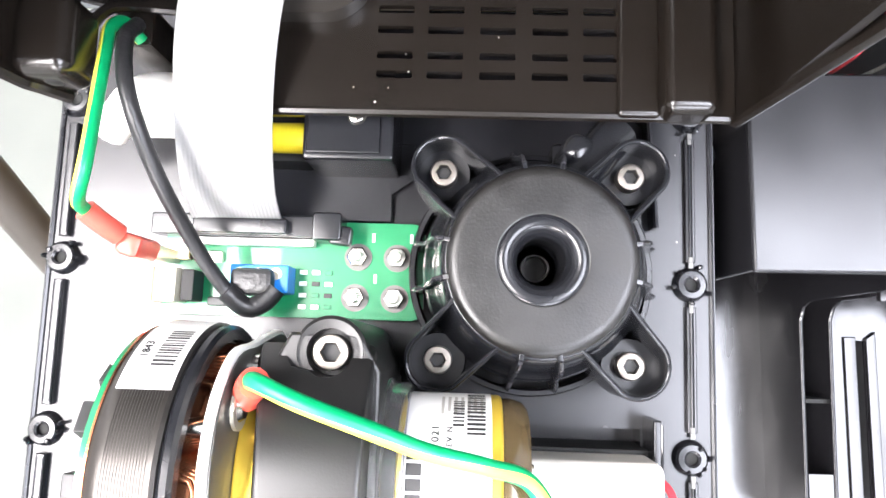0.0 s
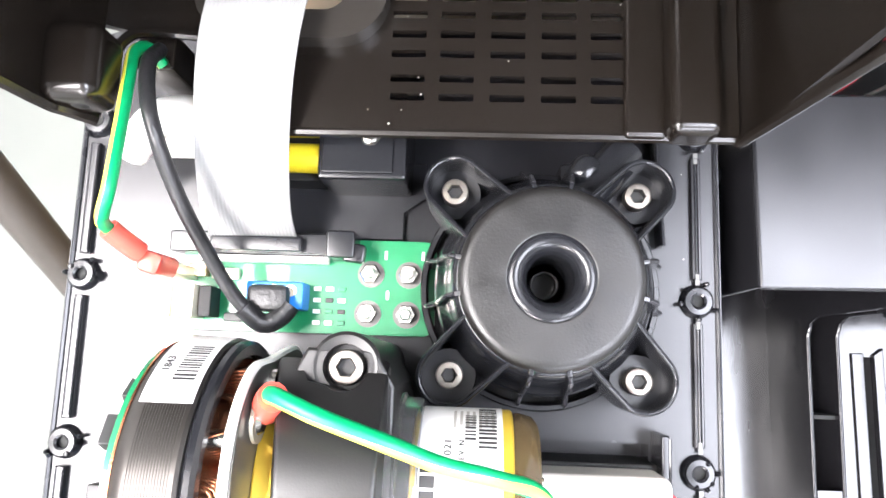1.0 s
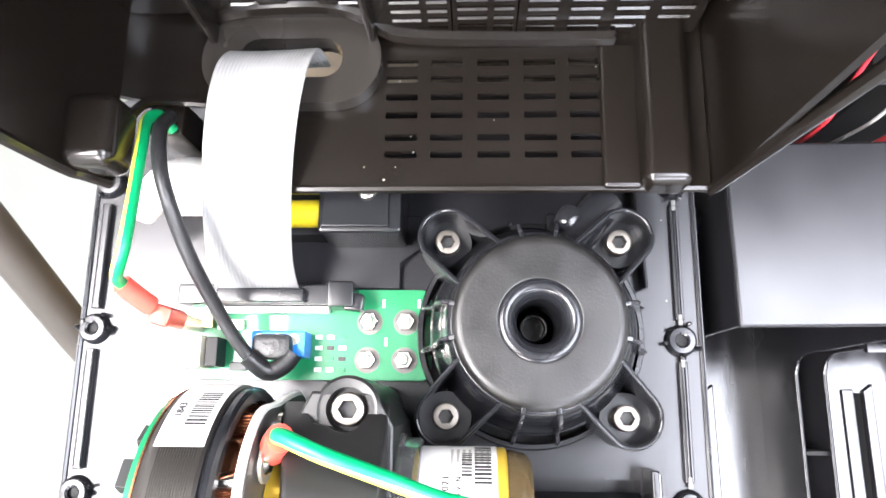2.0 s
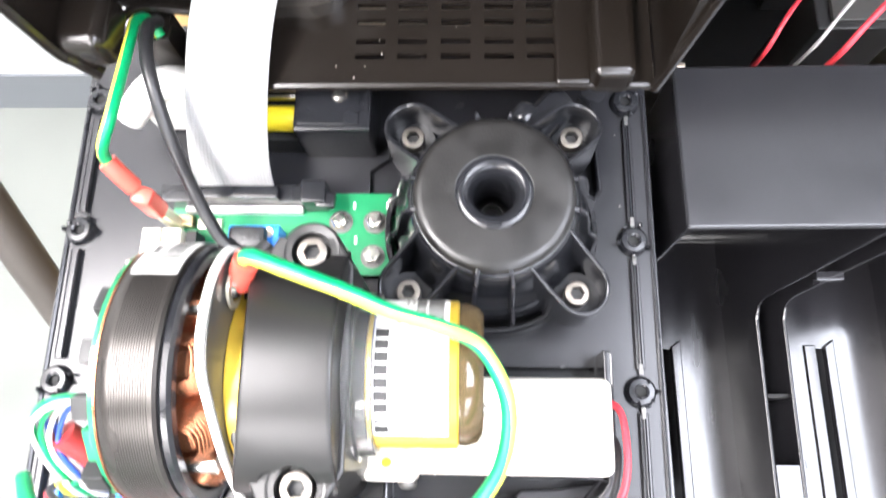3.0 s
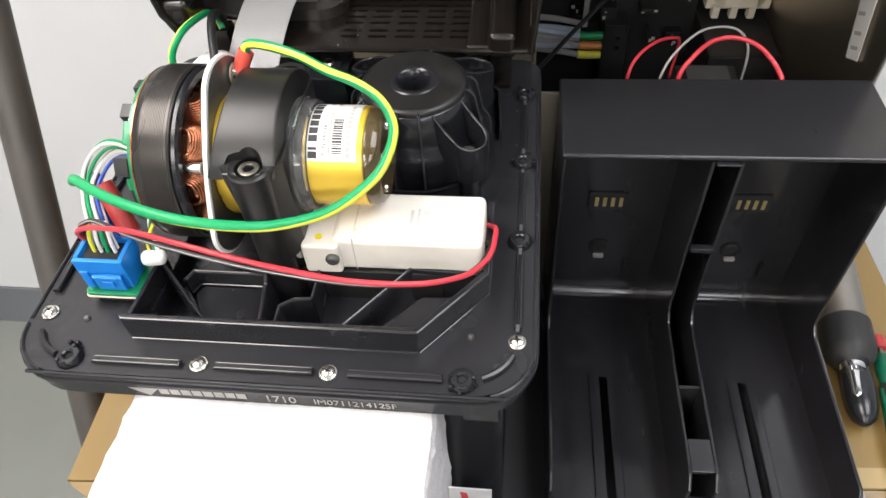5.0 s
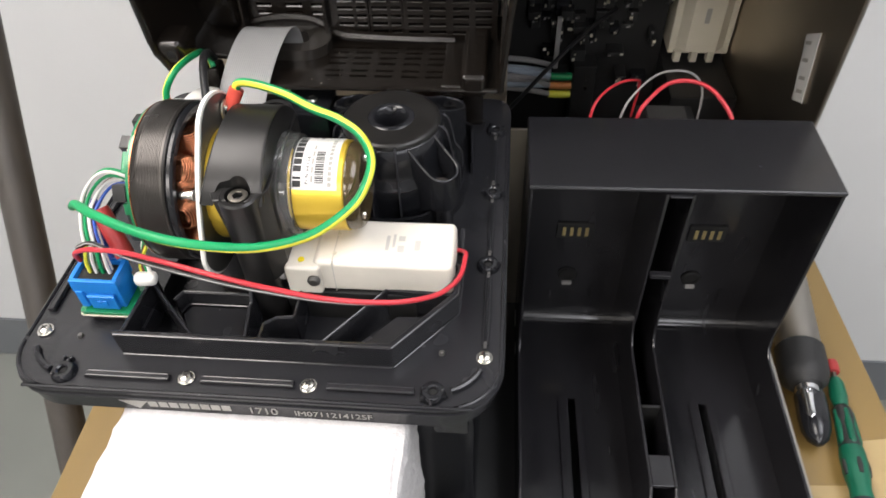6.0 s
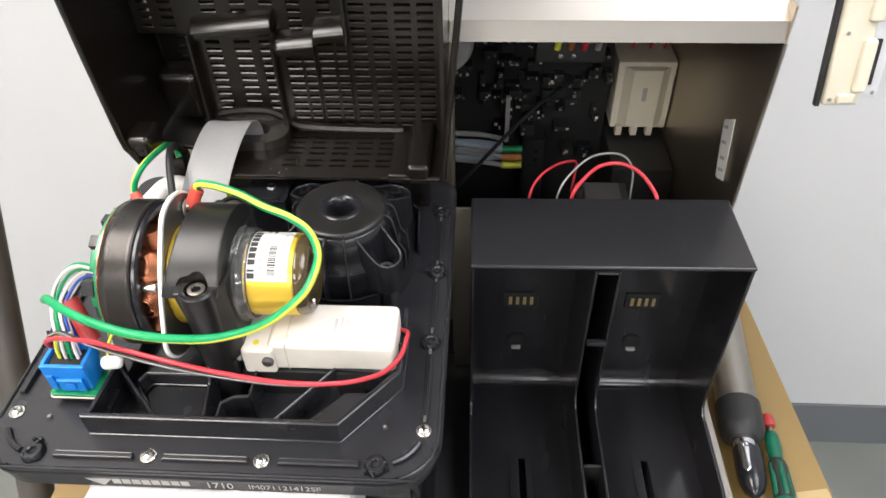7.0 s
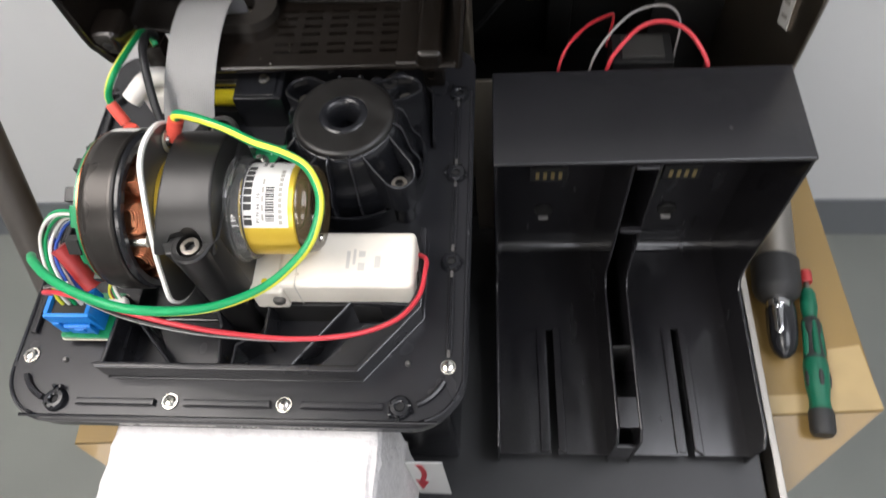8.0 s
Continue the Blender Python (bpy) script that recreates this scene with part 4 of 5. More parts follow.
    for v in body.verts:
        if v.co.x < -0.104:
            v.co.x -= 0.0058 * (0.0807 - v.co.z) / 0.0207
    lower = prism([(-117, 36), (-109, 20.8), (-93.4, 20.8), (-88.6, 29), (-88.6, 80), (-93.4, 88.2), (-109, 88.2), (-117, 73)], 18, 65.4, bevel=0.7)
    for v in lower.verts:
        if v.co.x < -0.108 and v.co.z < 0.03:
            v.co.x += 0.0062
    for y in (25, 84):
        lower = cut(lower, spun([(0, 60.5), (5.3, 60.5), (5.3, 90), (0, 90)], (-100, y, 0), "z", 28))
    prism([(-110.6, 36), (-106, 25), (-95, 25), (-89.4, 33), (-89.4, 76), (-95, 84), (-106, 84), (-110.6, 73)], 4, 17.9, "z", lower, bevel=0.7)
    part("lower_housing", lower, ANOD, top, "faceted lower half of the housing", smooth=12)
    part("housing", body, ANOD, top, "black anodised clamp housing", smooth=28)
    for y, low in ((25, -21.8), (84, -2.2)):
        post = [(5.35, 61), (5.35, 65.2), (7.4, 65.5), (8.2, 64.8), (8, 46), (7, low)]
        ob = part("clamp_post", spun([(0, 61)] + post + [(0, low)], (-100, y, 0), "z", 32), ANOD, top)
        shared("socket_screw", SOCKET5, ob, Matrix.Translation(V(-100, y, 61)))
    part("canister_flange", spun([(20.3, -89.9), (23.4, -89.9), (23.6, -89), (23.4, -87.6), (22.4, -87), (22.2, -83.4), (21.8, -82.8), (20.3, -82.6), (20.3, -89.9)], c, "x", 56), CLEAR, top, "clear plastic canister collar")
    part("pump_neck", spun([(0, -89.9), (17.4, -89.9), (17.4, -84.7), (0, -84.7)], c, "x", 40), MATTE, top)
    part("magnet_cup", spun([(0, -84.6), (19.4, -84.6), (20, -84.1), (20, -61.6), (19.6, -61.1), (0, -61.1)], c, "x", 64), GOLD, top, "bright gold magnet cup")
    part("end_cap", spun([(0, -61), (19.2, -61), (19.4, -59.2), (18.6, -56.2), (17, -54.8), (0, -54.8)], c, "x", 48), AMBER, top, "smoky translucent end cap")
    for ang in (70, 140, 215):
        a = radians(ang)
        part("cap_screw", spun([(0, -53.8), (1.5, -54), (1.9, -55)], (0, PUMP_Y + 13 * math.cos(a), PUMP_Z + 13 * math.sin(a)), "x", 12), STEEL, top)
    # printed labels
    lab = part("cup_label", curved(-83.4, -63.6, 146, -6, 20.05), PAPER, top, "white printed label on the gold cup")
    r = 20.2
    # heavy brand line as bars round the cup, small print beside it
    for k in range(9):
        a = 143 - 9.2 * k
        part("brand_bar", curved(-82.2, -78.8, a, a - (3 if k == 1 else 7.4), r, 0.06, 3), INK, lab)
    for k in range(5):
        part("print_line", curved(-74.6, -73.7, 137 - 11 * k, 129 - 11 * k, r, 0.05, 3), GREYINK, lab)
    rng = random.Random(3)
    for x0, x1, a0, a1 in ((-73, -69.2, 138, 96), (-72.4, -69.8, 46, 22), (-69.2, -65, 52, 8)):
        a = a0
        while a > a1:
            w = rng.uniform(0.8, 2.4)
            part("barcode_bar", curved(x0, x1, a, a - w, r, 0.05, 2), INK, lab)
            a -= w + rng.uniform(0.7, 1.7)
    for k in range(11):
        part("print_line", curved(-67.5, -65.9, 142 - 6.6 * k, 137 - 6.6 * k, r, 0.05, 3), GREYINK, lab)
    for k in range(7):
        part("print_line", curved(-75.2 + 1.5 * k, -74.5 + 1.5 * k, 36 - 3 * (k % 2), 14, r, 0.05, 5), GREYINK, lab)
    for words, size, x, a in (("P/N 66136", 2.3, -75.4, 140), ("1021", 2.4, -75.4, 62), ("REV N", 1.9, -72.4, 64)):
        for n, letter in enumerate(words):
            q = radians(a - n * size * 1.75)
            m = Matrix.Translation(V(x, PUMP_Y + 20.28 * math.cos(q), PUMP_Z + 20.28 * math.sin(q))) @ pose(0, 0, 0, a - n * size * 1.75 - 90, 0, 0) @ pose(0, 0, 0, 0, 0, 90)
            if letter != " ":
                text_mesh("print", letter, size, INK, lab, m)
    lab = part("rotor_label", curved(-142.6, -130.8, 54, 4, 35.55), PAPER, top, "white barcode label on the rotor")
    a = 44
    while a > 22:
        w = rng.uniform(0.5, 1.3)
        part("barcode_bar", curved(-137.5, -132.4, a, a - w, 35.7, 0.05, 2), INK, lab)
        a -= w + rng.uniform(0.5, 1.1)
    q = radians(40)
    text_mesh("print", "1843", 2.6, INK, lab, Matrix.Translation(V(-139.2, PUMP_Y + 35.8 * math.cos(q), PUMP_Z + 35.8 * math.sin(q))) @ pose(0, 0, 0, -50, 0, 0) @ pose(0, 0, 0, 0, 0, 90))
    # earth tag and its screw on top of the plate
    part("plate_screw", spun([(0, -115.6), (2.2, -115.8), (3, -116.8), (3, -118.3)], (0, 72, 72.5), "x", 16), STEEL, top)
    part("plate_screw", spun([(0, -115.6), (2.2, -115.8), (3, -116.8), (3, -118.3)], (0, 80, 60), "x", 16), STEEL, top)
    part("lead_tube", tube([(-98, 44, 3), (-92, 40, 5), (-84, 38, 8)], 2.6, 10, 4), SLEEVE, top)


def build_dosing_pump():
    top = thing("dosing_pump", "small white plastic pump with grey print beside the gear pump", "pump", (-45, 41, -21.7))
    part("body", box((-77.5, 27.4, 6), (-15, 56, 25.2), 3, segments=4), PUMPWHITE, top, "white moulded body")
    part("head", box((-90, 25, 6), (-74, 54, 23), 1.8, segments=3), PUMPWHITE, top, "stepped pump head")
    part("seam", box((-68.6, 27.25, 6.6), (-68.2, 56.1, 25.32), 0.1), FAINT, top)
    part("nozzle", spun([(0, -101), (2.4, -101), (3, -100), (3, -90.6), (2.2, -90)], (0, 28, 16.5), "x", 18), GREYWIRE, top, "grey nozzle")
    part("head_screw", spun([(0, 22.6), (2, 22.8), (2.9, 23.7), (2.9, 25.1)], (-77, 0, 16), "y", 18), NICKEL, top)
    part("paint_dot", spun([(0, 23.3), (1.5, 23.3), (1.6, 22.9)], (-83, 30.5, 0), "z", 14), YELLOW, top)
    for x, y, w, h in ((-46, 36, 1.6, 9), (-43, 38, 1.2, 8), (-40.5, 35, 3, 4), (-40.5, 42, 3, 3), (-33, 36.5, 2.6, 6)):
        part("print_line", box((x, y, 25.3), (x + w, y + h, 25.48)), FAINT, top)
    for k, y in ((0, 33), (1, 45)):
        part("rivet", spun([(0, 25.8), (0.8, 25.7), (1, 25.3)], (-68, y, 0), "z", 10), CREAM, top)
    part("shelf", box((-93, 26.5, -21.7), (-14.5, 57, 5.8), 1), MATTE, top, "dark moulded cradle")


def build_board():
    top = thing("control_board", "green circuit board with four steel studs and connectors", "circuit board", (-125, 106, -2))
    part("board", prism(rounded(-166, 90.6, -83.6, 121, (1, 4, 4, 1), 5), 1.8, 3.4, bevel=0.15), PCB, top)
    for x, y in ((-162, 118), (-162, 94), (-88, 117), (-88, 94)):
        part("spacer", spun([(0, -2), (2.4, -2), (2.4, 1.7), (0, 1.7)], (x, y, 0), "z", 12), BLACK, top)
    for x, y in ((-104.5, 110), (-92.2, 110), (-105, 97.3), (-92.6, 97.3)):
        s = part("stud", spun([(0, 8.6), (1.5, 8.6), (1.8, 8.2), (1.8, 3.4)], (x, y, 0), "z", 14), STEEL, top)
        part("washer", spun([(1.8, 3.4), (4.3, 3.4), (4.3, 4.0), (1.8, 4.0)], (x, y, 0), "z", 22), NICKEL, s)
        part("nut", spun([(1.8, 4.0), (3.3, 4.0), (3.3, 6.2), (2.9, 6.5), (1.8, 6.5)], (x, y, 0), "z", 6), STEEL, s)
    for x, y in ((-100, 116.5), (-88, 116.5), (-99, 103.6), (-87.6, 103.6)):
        part("silk_mark", box((x - 0.4, y - 1.6, 3.35), (x + 0.5, y + 1.2, 3.48)), SILK, top)
    rng = random.Random(21)
    for row in range(4):
        for col, x in enumerate((-121.5, -117.5, -113.5)):
            y = 94 + 3.6 * row
            part("component", box((x - 1.2, y - 0.7, 3.4), (x + 1.2, y + 0.7, 4.1), 0.15), (CHIP, TIN, PCB)[(row + col) % 3] if col else SILK, top)
    part("terminal_block", box((-142, 97.5, 3.4), (-124, 106, 12.5), 0.6), BLUE, top, "blue screw terminal block")
    for k in range(3):
        part("terminal_screw", spun([(0, 12.4), (1.6, 12.4), (1.8, 12.8), (0, 12.8)], (-139 + 5.6 * k, 103.2, 0), "z", 12), TIN, top)
    part("plug", box((-140.5, 96.4, 12.5), (-127.5, 104.6, 17.5), 2), SLEEVE, top, "black plug over the terminals")
    part("socket", box((-168, 115, 3.4), (-116.5, 121.6, 11.2), 0.6), BLACK, top, "long black ribbon socket")
    part("comb", box((-160, 112.6, 3.4), (-118, 114.8, 7.4), 0.4), WHITEWIRE, top)
    part("latch", box((-117.5, 113.8, 3.4), (-108.5, 122.4, 14.4), 1), BLACK, top)
    part("latch_ear", box((-112.4, 112.6, 9), (-105.4, 118.6, 13), 1.2, turn=pose(0, 0, 0, 0, 0, -6)), BLACK, top)
    for x0, y0, x1, y1, z, m in ((-172, 94, -165.4, 104.5, 13, CREAM), (-164.6, 94, -158, 104.5, 13.5, CREAM), (-157, 94.5, -153, 104, 12, MATTE), (-171, 84.5, -158, 88.6, 10, TIN),
                                 (-171, 79.5, -160, 83.2, 9, TIN), (-166, 107.5, -157, 111.5, 7, BRASSY), (-151, 93.4, -145, 96.2, 5.4, CHIP), (-156, 107, -147, 110.6, 5.6, TIN)):
        part("relay" if z > 11 else "component", box((x0, y0, 3.4 if y0 > 90 else -2.1), (x1, y1, z), 0.5), m, top)


def build_ribbon():
    top = thing("ribbon_cable", "flat grey ribbon cable from board socket into the cover", "ribbon cable", (-138, 119, 11))
    line = curve_points([(-141, 121.5, 9), (-140.6, 123, 15), (-140, 129.6, 25), (-138.6, 143, 35.5), (-136.4, 158, 44.5), (-134, 171, 50), (-131.8, 181, 51.4), (-130, 188, 48), (-129.2, 190.4, 41.5), (-129, 190.6, 33)], 6)
    out = bmesh.new()
    n = 96
    rows = []
    for k, p in enumerate(line):
        way = (line[min(k + 1, len(line) - 1)] - line[max(k - 1, 0)]).normalized()
        across = Vector((1, 0.04, 0.0))
        across = (across - way * across.dot(way)).normalized()
        up = across.cross(way)
        row = []
        for side in (1, -1):
            for s in range(n + 1):
                q = s if side > 0 else n - s
                f = q / n - 0.5
                row.append(out.verts.new((p + across * 27 * f + up * side * (0.3 + 0.22 * abs(math.sin(math.pi * q / 4)))) * MM))
        rows.append(row)
    for a, b in zip(rows, rows[1:]):
        for s in range(len(a)):
            out.faces.new((a[s], a[(s + 1) % len(a)], b[(s + 1) % len(a)], b[s]))
    part("flat_strip", out, RIBBON, top, smooth=60)
    part("strain_clip", box((-154, 117.4, 10.6), (-125, 122.2, 14.6), 0.8), BLACK, top)


def build_valve():
    top = thing("valve_block", "black plastic valve block with a yellow tube", "valve", (-105, 148, -2))
    part("block", box((-118, 137, -2), (-91, 163, 26.5), 1.4), BLACK, top)
    part("cap", box((-116.5, 138.6, 26.4), (-95, 158, 27.6), 0.6), BLACK, top)
    sc = spun([(0, 28.9), (1.6, 28.9), (2.4, 28.6), (3, 27.6)], (-102, 150, 0), "z", 20)
    part("block_screw", sc, STEEL, top)
    # raised black bar paints the shade in the screw slot
    part("recess", box((-103.6, 149.7, 28.85), (-100.4, 150.3, 28.98)), VOID, top)
    part("yellow_tube", spun([(0, -150), (4.6, -150), (4.6, -118), (0, -118)], (0, 145, 19), "x", 20), YELLOW, top, "yellow sleeve")
    part("pipe", spun([(0, -150), (1.8, -150), (1.8, -118), (0, -118)], (0, 152.5, 22), "x", 14), STEEL, top)
    part("tube_cradle", box((-150, 139, -2), (-118.2, 156, 14), 1), MATTE, top)


def build_plug():
    top = thing("motor_plug", "blue connector on a small green board with coloured wires", "connector", (-170, 20, -2))
    part("board", prism(rounded(-184, 9.5, -157, 33, 2, 4), 3.2, 4.8, bevel=0.15), PCB, top)
    part("board_base", box((-181, 11, -2.1), (-160, 31, 3.1), 0.6), MATTE, top)
    part("board_edge", prism(rounded(-184.4, 9.1, -156.6, 33.4, 2.2, 4), 2.3, 3.15, bevel=0.15), CREAM, top, "pale cut edge of the board")
    sh = part("shell", box((-183, 13, 4.8), (-162.5, 26.5, 17.5), 1.0), BLUE, top, "blue nylon shell")
    # open mouth with a raised frame, then the stepped catch on its face
    for a, b in (((-183.6, 12.4, 15), (-161.9, 14.4, 22.4)), ((-183.6, 25, 15), (-161.9, 27, 23)), ((-183.6, 14.3, 15), (-181.4, 25.1, 22.8)), ((-164, 14.3, 15), (-161.9, 25.1, 22.8)),
                 ((-182.6, 11.6, 6), (-179, 13.2, 16)), ((-177.8, 11.4, 5.2), (-165, 13.2, 14.2)), ((-166.2, 10.7, 6), (-164.6, 11.6, 14)), ((-177.6, 10.7, 12.6), (-166.4, 11.6, 14)), ((-173.8, 10.5, 8), (-169, 11.5, 11.4))):
        part("catch", box(a, b, 0.45), BLUE, sh)
    part("insert", box((-181.3, 14.5, 17.4), (-164.1, 24.9, 20.6), 0.2), MATTE, top)
    blob = box((-158.8, 18.6, 12.4), (-148.6, 25, 18.6), 2.6, segments=4, turn=pose(0, 0, 0, 0, 8, 14))
    part("white_plug", blob, WHITEEDGE, top, "small white rubbery plug", smooth=60)
    # looped motor leads
    rng = random.Random(4)
    for k, m in enumerate((GREEN, WHITEWIRE, MAROON, WHITEWIRE, WHITEWIRE, GREEN, WHITEWIRE, BLUEWIRE)):
        o = 1.7 * (k % 4)
        d = 1.5 * (k // 4)
        j = rng.uniform(-0.8, 0.8)
        pts = [(-149.5, 46 - d * 2, 48 - o), (-157, 47 - d, 55 - o + j), (-167 + o * 0.3, 46 - d + j, 58.5 - o * 1.6), (-176 + o, 41 - d * 1.5, 51 - o), (-179 + o * 1.3, 33 - d, 40 + j), (-177 + o * 1.5, 25 - d, 29), (-178.5 + o * 2.2, 21 - d, 17)]
        part("lead", tube(pts, 0.74, 7, 6), m, top)
    for k, m in enumerate((STRIPE, MAROON, GREEN, WHITEWIRE)):
        part("lead", tube([(-176.6 + 3 * k, 19.4, 17.5), (-177 + 3 * k, 20.6, 26), (-175.4 + 2.4 * k, 23.6, 35)], 0.85, 7, 5), (STRIPE, WHITEWIRE, GREEN, WHITEWIRE)[k], top)
        part("lead", tube([(-147.5, 33 + k, 34), (-151.5 - k, 29 + k, 29), (-156 + k, 26, 21), (-155 + 1.4 * k, 22.6, 16)], 0.8, 7, 6), m, top)


def build_wire(name, label, knots, r, mats, stripe=None, category="wire", sides=12, twist=0.0):
    at = knots[0]
    top = thing(name, label, category, at)
    part("insulation", tube(knots, r, sides, 8, stripe, twist=twist), mats, top)
    return top


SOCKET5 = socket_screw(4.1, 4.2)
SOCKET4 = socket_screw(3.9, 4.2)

build_hub()
for k, (x, y) in enumerate(((-77.6, 134.7), (-24.8, 134.7), (-24.8, 81.9), (-77.6, 81.9))):
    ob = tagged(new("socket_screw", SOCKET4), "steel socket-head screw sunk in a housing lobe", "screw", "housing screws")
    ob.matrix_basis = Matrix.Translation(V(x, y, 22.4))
build_pump()
build_dosing_pump()
build_board()
build_ribbon()
build_valve()
build_plug()


def nudge(name, dx, dy, dz, turn=0.0):
    """Moves a whole thing, in millimetres, and turns it about the upright through its base."""
    ob = bpy.data.objects[name]
    ob.location += V(dx, dy, dz)
    ob.rotation_euler.z = radians(turn)


nudge("control_board", 0, 2.2, 0)
nudge("valve_block", -1.5, 1.5, -2.5)
nudge("cartridge_bay", 1, 2.3, 0, 0.8)

w = build_wire("earth_wire", "thick green and yellow earth wire looping over the pump",
               [(-112.9, 77.3, 76.3), (-111.4, 78.2, 82.1), (-101.8, 74.6, 84.2), (-88.4, 69.9, 83), (-76.6, 65.4, 79.3), (-65, 62.5, 76), (-55.7, 58.6, 71), (-49.4, 47, 68.5), (-49.5, 35.1, 65.5), (-54.4, 24.3, 61.5),
                (-67.5, 10.7, 59), (-83.4, 1.4, 60.8), (-98, -3, 64.1), (-116.5, -4, 67.6), (-135, 0.8, 68.4), (-152.6, 9.3, 67), (-166, 19.5, 61.9), (-173.5, 26, 54.6)],
               1.9, [GREEN, STRIPE], (0, 2), sides=16, twist=-0.034)
part("ring_terminal", spun([(2.9, 0), (4.8, 0), (4.8, 0.8), (2.9, 0.8), (2.9, 0)], (-117.6, 72, 72.5), "x", 18), TIN, w)
part("crimp_sleeve", tube([(-116.2, 74.2, 71), (-114.6, 76, 75), (-112.2, 77.8, 79.6)], 3.3, 14, 4), ORANGE, w, "red crimp sleeve")
w = build_wire("red_lead", "thin red wire running from the blue connector to the white pump",
               [(-181.2, 22.9, 24.7), (-180, 20.3, 31), (-175.5, 18.5, 35.4), (-167.7, 16.4, 38.9), (-148.7, 10.3, 44.6), (-127.9, 3.3, 47.5), (-105.6, -1.1, 45.6), (-84.4, -2.8, 41.5), (-60.8, -2.4, 36),
                (-37.5, 2.2, 30.4), (-22, 10.4, 25.8), (-15, 19, 23), (-11.6, 27, 21.6), (-10.6, 37, 19.6), (-11, 46.5, 14.8), (-15.5, 51, 12)], 1.1, [RED], None)
part("black_lead", tube([(-179.5, 24, 24), (-178.4, 21.6, 33), (-173.5, 19.6, 38), (-166.5, 18, 41), (-148.6, 9.6, 43), (-127.9, 1.6, 45.8), (-105.6, -2.6, 43.9), (-84.4, -3.4, 39.8), (-60.8, -2, 34), (-38.2, 3.6, 28), (-23.4, 11.6, 23.6), (-16.6, 20, 20.6), (-13.6, 28, 18.6), (-12.6, 36, 15.6), (-15.5, 43, 10)], 1.0, 12, 8, (3, 3)), [SLEEVE, GREYWIRE], w, "black twin of the red lead with a white line")
w = build_wire("cover_earth_wire", "green-yellow earth wire from a red spade terminal into the cover",
               [(-169.8, 117.8, 44.6), (-169, 119, 50), (-166, 121, 55.6), (-163.4, 127, 58.6), (-164.4, 143, 54.6), (-167, 160, 48), (-168.6, 168.5, 43.6), (-167, 172, 39), (-164.5, 169, 34)], 1.8, [GREEN, STRIPE], (6, 11))
part("spade_sleeve", tube([(-170, 118, 45), (-167.6, 115.4, 41), (-164.8, 112.8, 36.4)], 3.0, 14, 4), ORANGE, w, "red spade terminal sleeve")
part("spade_hood", box((-166.4, 107.4, 20), (-159.4, 113.6, 37), 1.8, turn=pose(0, 0, 0, 0, 6, -16)), ORANGE, w)
part("spade_post", box((-165, 108.5, 3.6), (-161, 112.5, 20.5), 0.5), TIN, w, "tinned spade blade")
w = build_wire("sleeved_cable", "black heat-shrink cable from blue terminal block to the cover",
               [(-129, 99, 15), (-132, 96, 15), (-137, 96.5, 16.5), (-143, 103, 20), (-149, 115, 29), (-154, 130, 42), (-159, 148, 50), (-163, 164, 46), (-164, 172, 38)], 2.2, [SLEEVE], category="cable")
part("boot", tube([(-127, 101, 14.5), (-130, 97, 15), (-135, 95, 16), (-140.5, 99.5, 19)], 3.0, 14, 4), SLEEVE, w, "thick shrink boot")
w = thing("red_splice", "red heat-shrink splice among the motor leads", "splice", (-168, 32, 36))
part("sleeve", tube([(-171.5, 37, 43), (-167.5, 33, 36.5), (-163.5, 28.5, 30), (-161, 26, 26)], 4.2, 14, 4), SPLICE, w)
part("blue_tail", tube([(-174, 40, 46), (-175, 36, 40), (-171, 29, 30), (-168, 25, 24)], 1.6, 8, 4), BLUEWIRE, w)
w = thing("white_sleeve", "crumpled white plastic sleeve behind the socket", "sleeve", (-164, 157, -2))
part("tube_wall", tube([(-182, 148, 14), (-171, 157, 21), (-160, 160, 18), (-150, 158, 10)], 5.5, 12, 4), WHITEWIRE, w)
part("foot", box((-178, 150, -2), (-152, 163, 14), 3), WHITEWIRE, w)

# ---- inside the cabinet ----


def build_electronics():
    top = thing("electronics_panel", "dark electronics panel crowded with connectors inside the cabinet", "electronics", (0, 415, BASE_Z))
    part("panel", box((-192, 396, BASE_Z), (140, 398, 96)), MATTE, top)
    rng = random.Random(17)
    for k in range(120):
        x, z = rng.uniform(-10, 134), rng.uniform(-110, 86)
        w, h, d = rng.uniform(3, 15), rng.uniform(3, 13), rng.uniform(3, 22)
        part("component", box((x, 396 - d, z), (min(x + w, 139), 396, z + h), 1), rng.choice((CHIP, CHIP, MATTE, BLACK, CHIP)), top)
        for _ in range(2):
            u, v, s = x + rng.uniform(0, w - 2), z + rng.uniform(0, h - 2), rng.uniform(1.2, 3)
            part("bright_terminal", box((u, 394.9 - d, v), (min(u + s, 139), 396.2 - d, v + rng.uniform(1.2, 3)), 0.3), rng.choice((TIN, NICKEL, GREYWIRE, CREAM)), top)
    for k in range(4):
        x, z = rng.uniform(20, 120), rng.uniform(-70, 60)
        part("jumper", tube([(x, 396, z), (x + rng.uniform(-8, 8), 372, z + 4), (x + rng.uniform(8, 26), 362, z + rng.uniform(-16, 4)), (x + rng.uniform(10, 18), 396, z - 26)], 0.8, 6, 5), SLEEVE, top)
    # plain dark block that fills the corner under the power supply
    part("dark_module", box((141, 330, BASE_Z), (195.5, 429, -86), 2), CHIP, top)
    part("fan_hub", spun([(0, 262), (24, 262), (26, 265), (26, 290), (0, 290)], (-8, 0, 66), "y", 32), GREYWIRE, top)


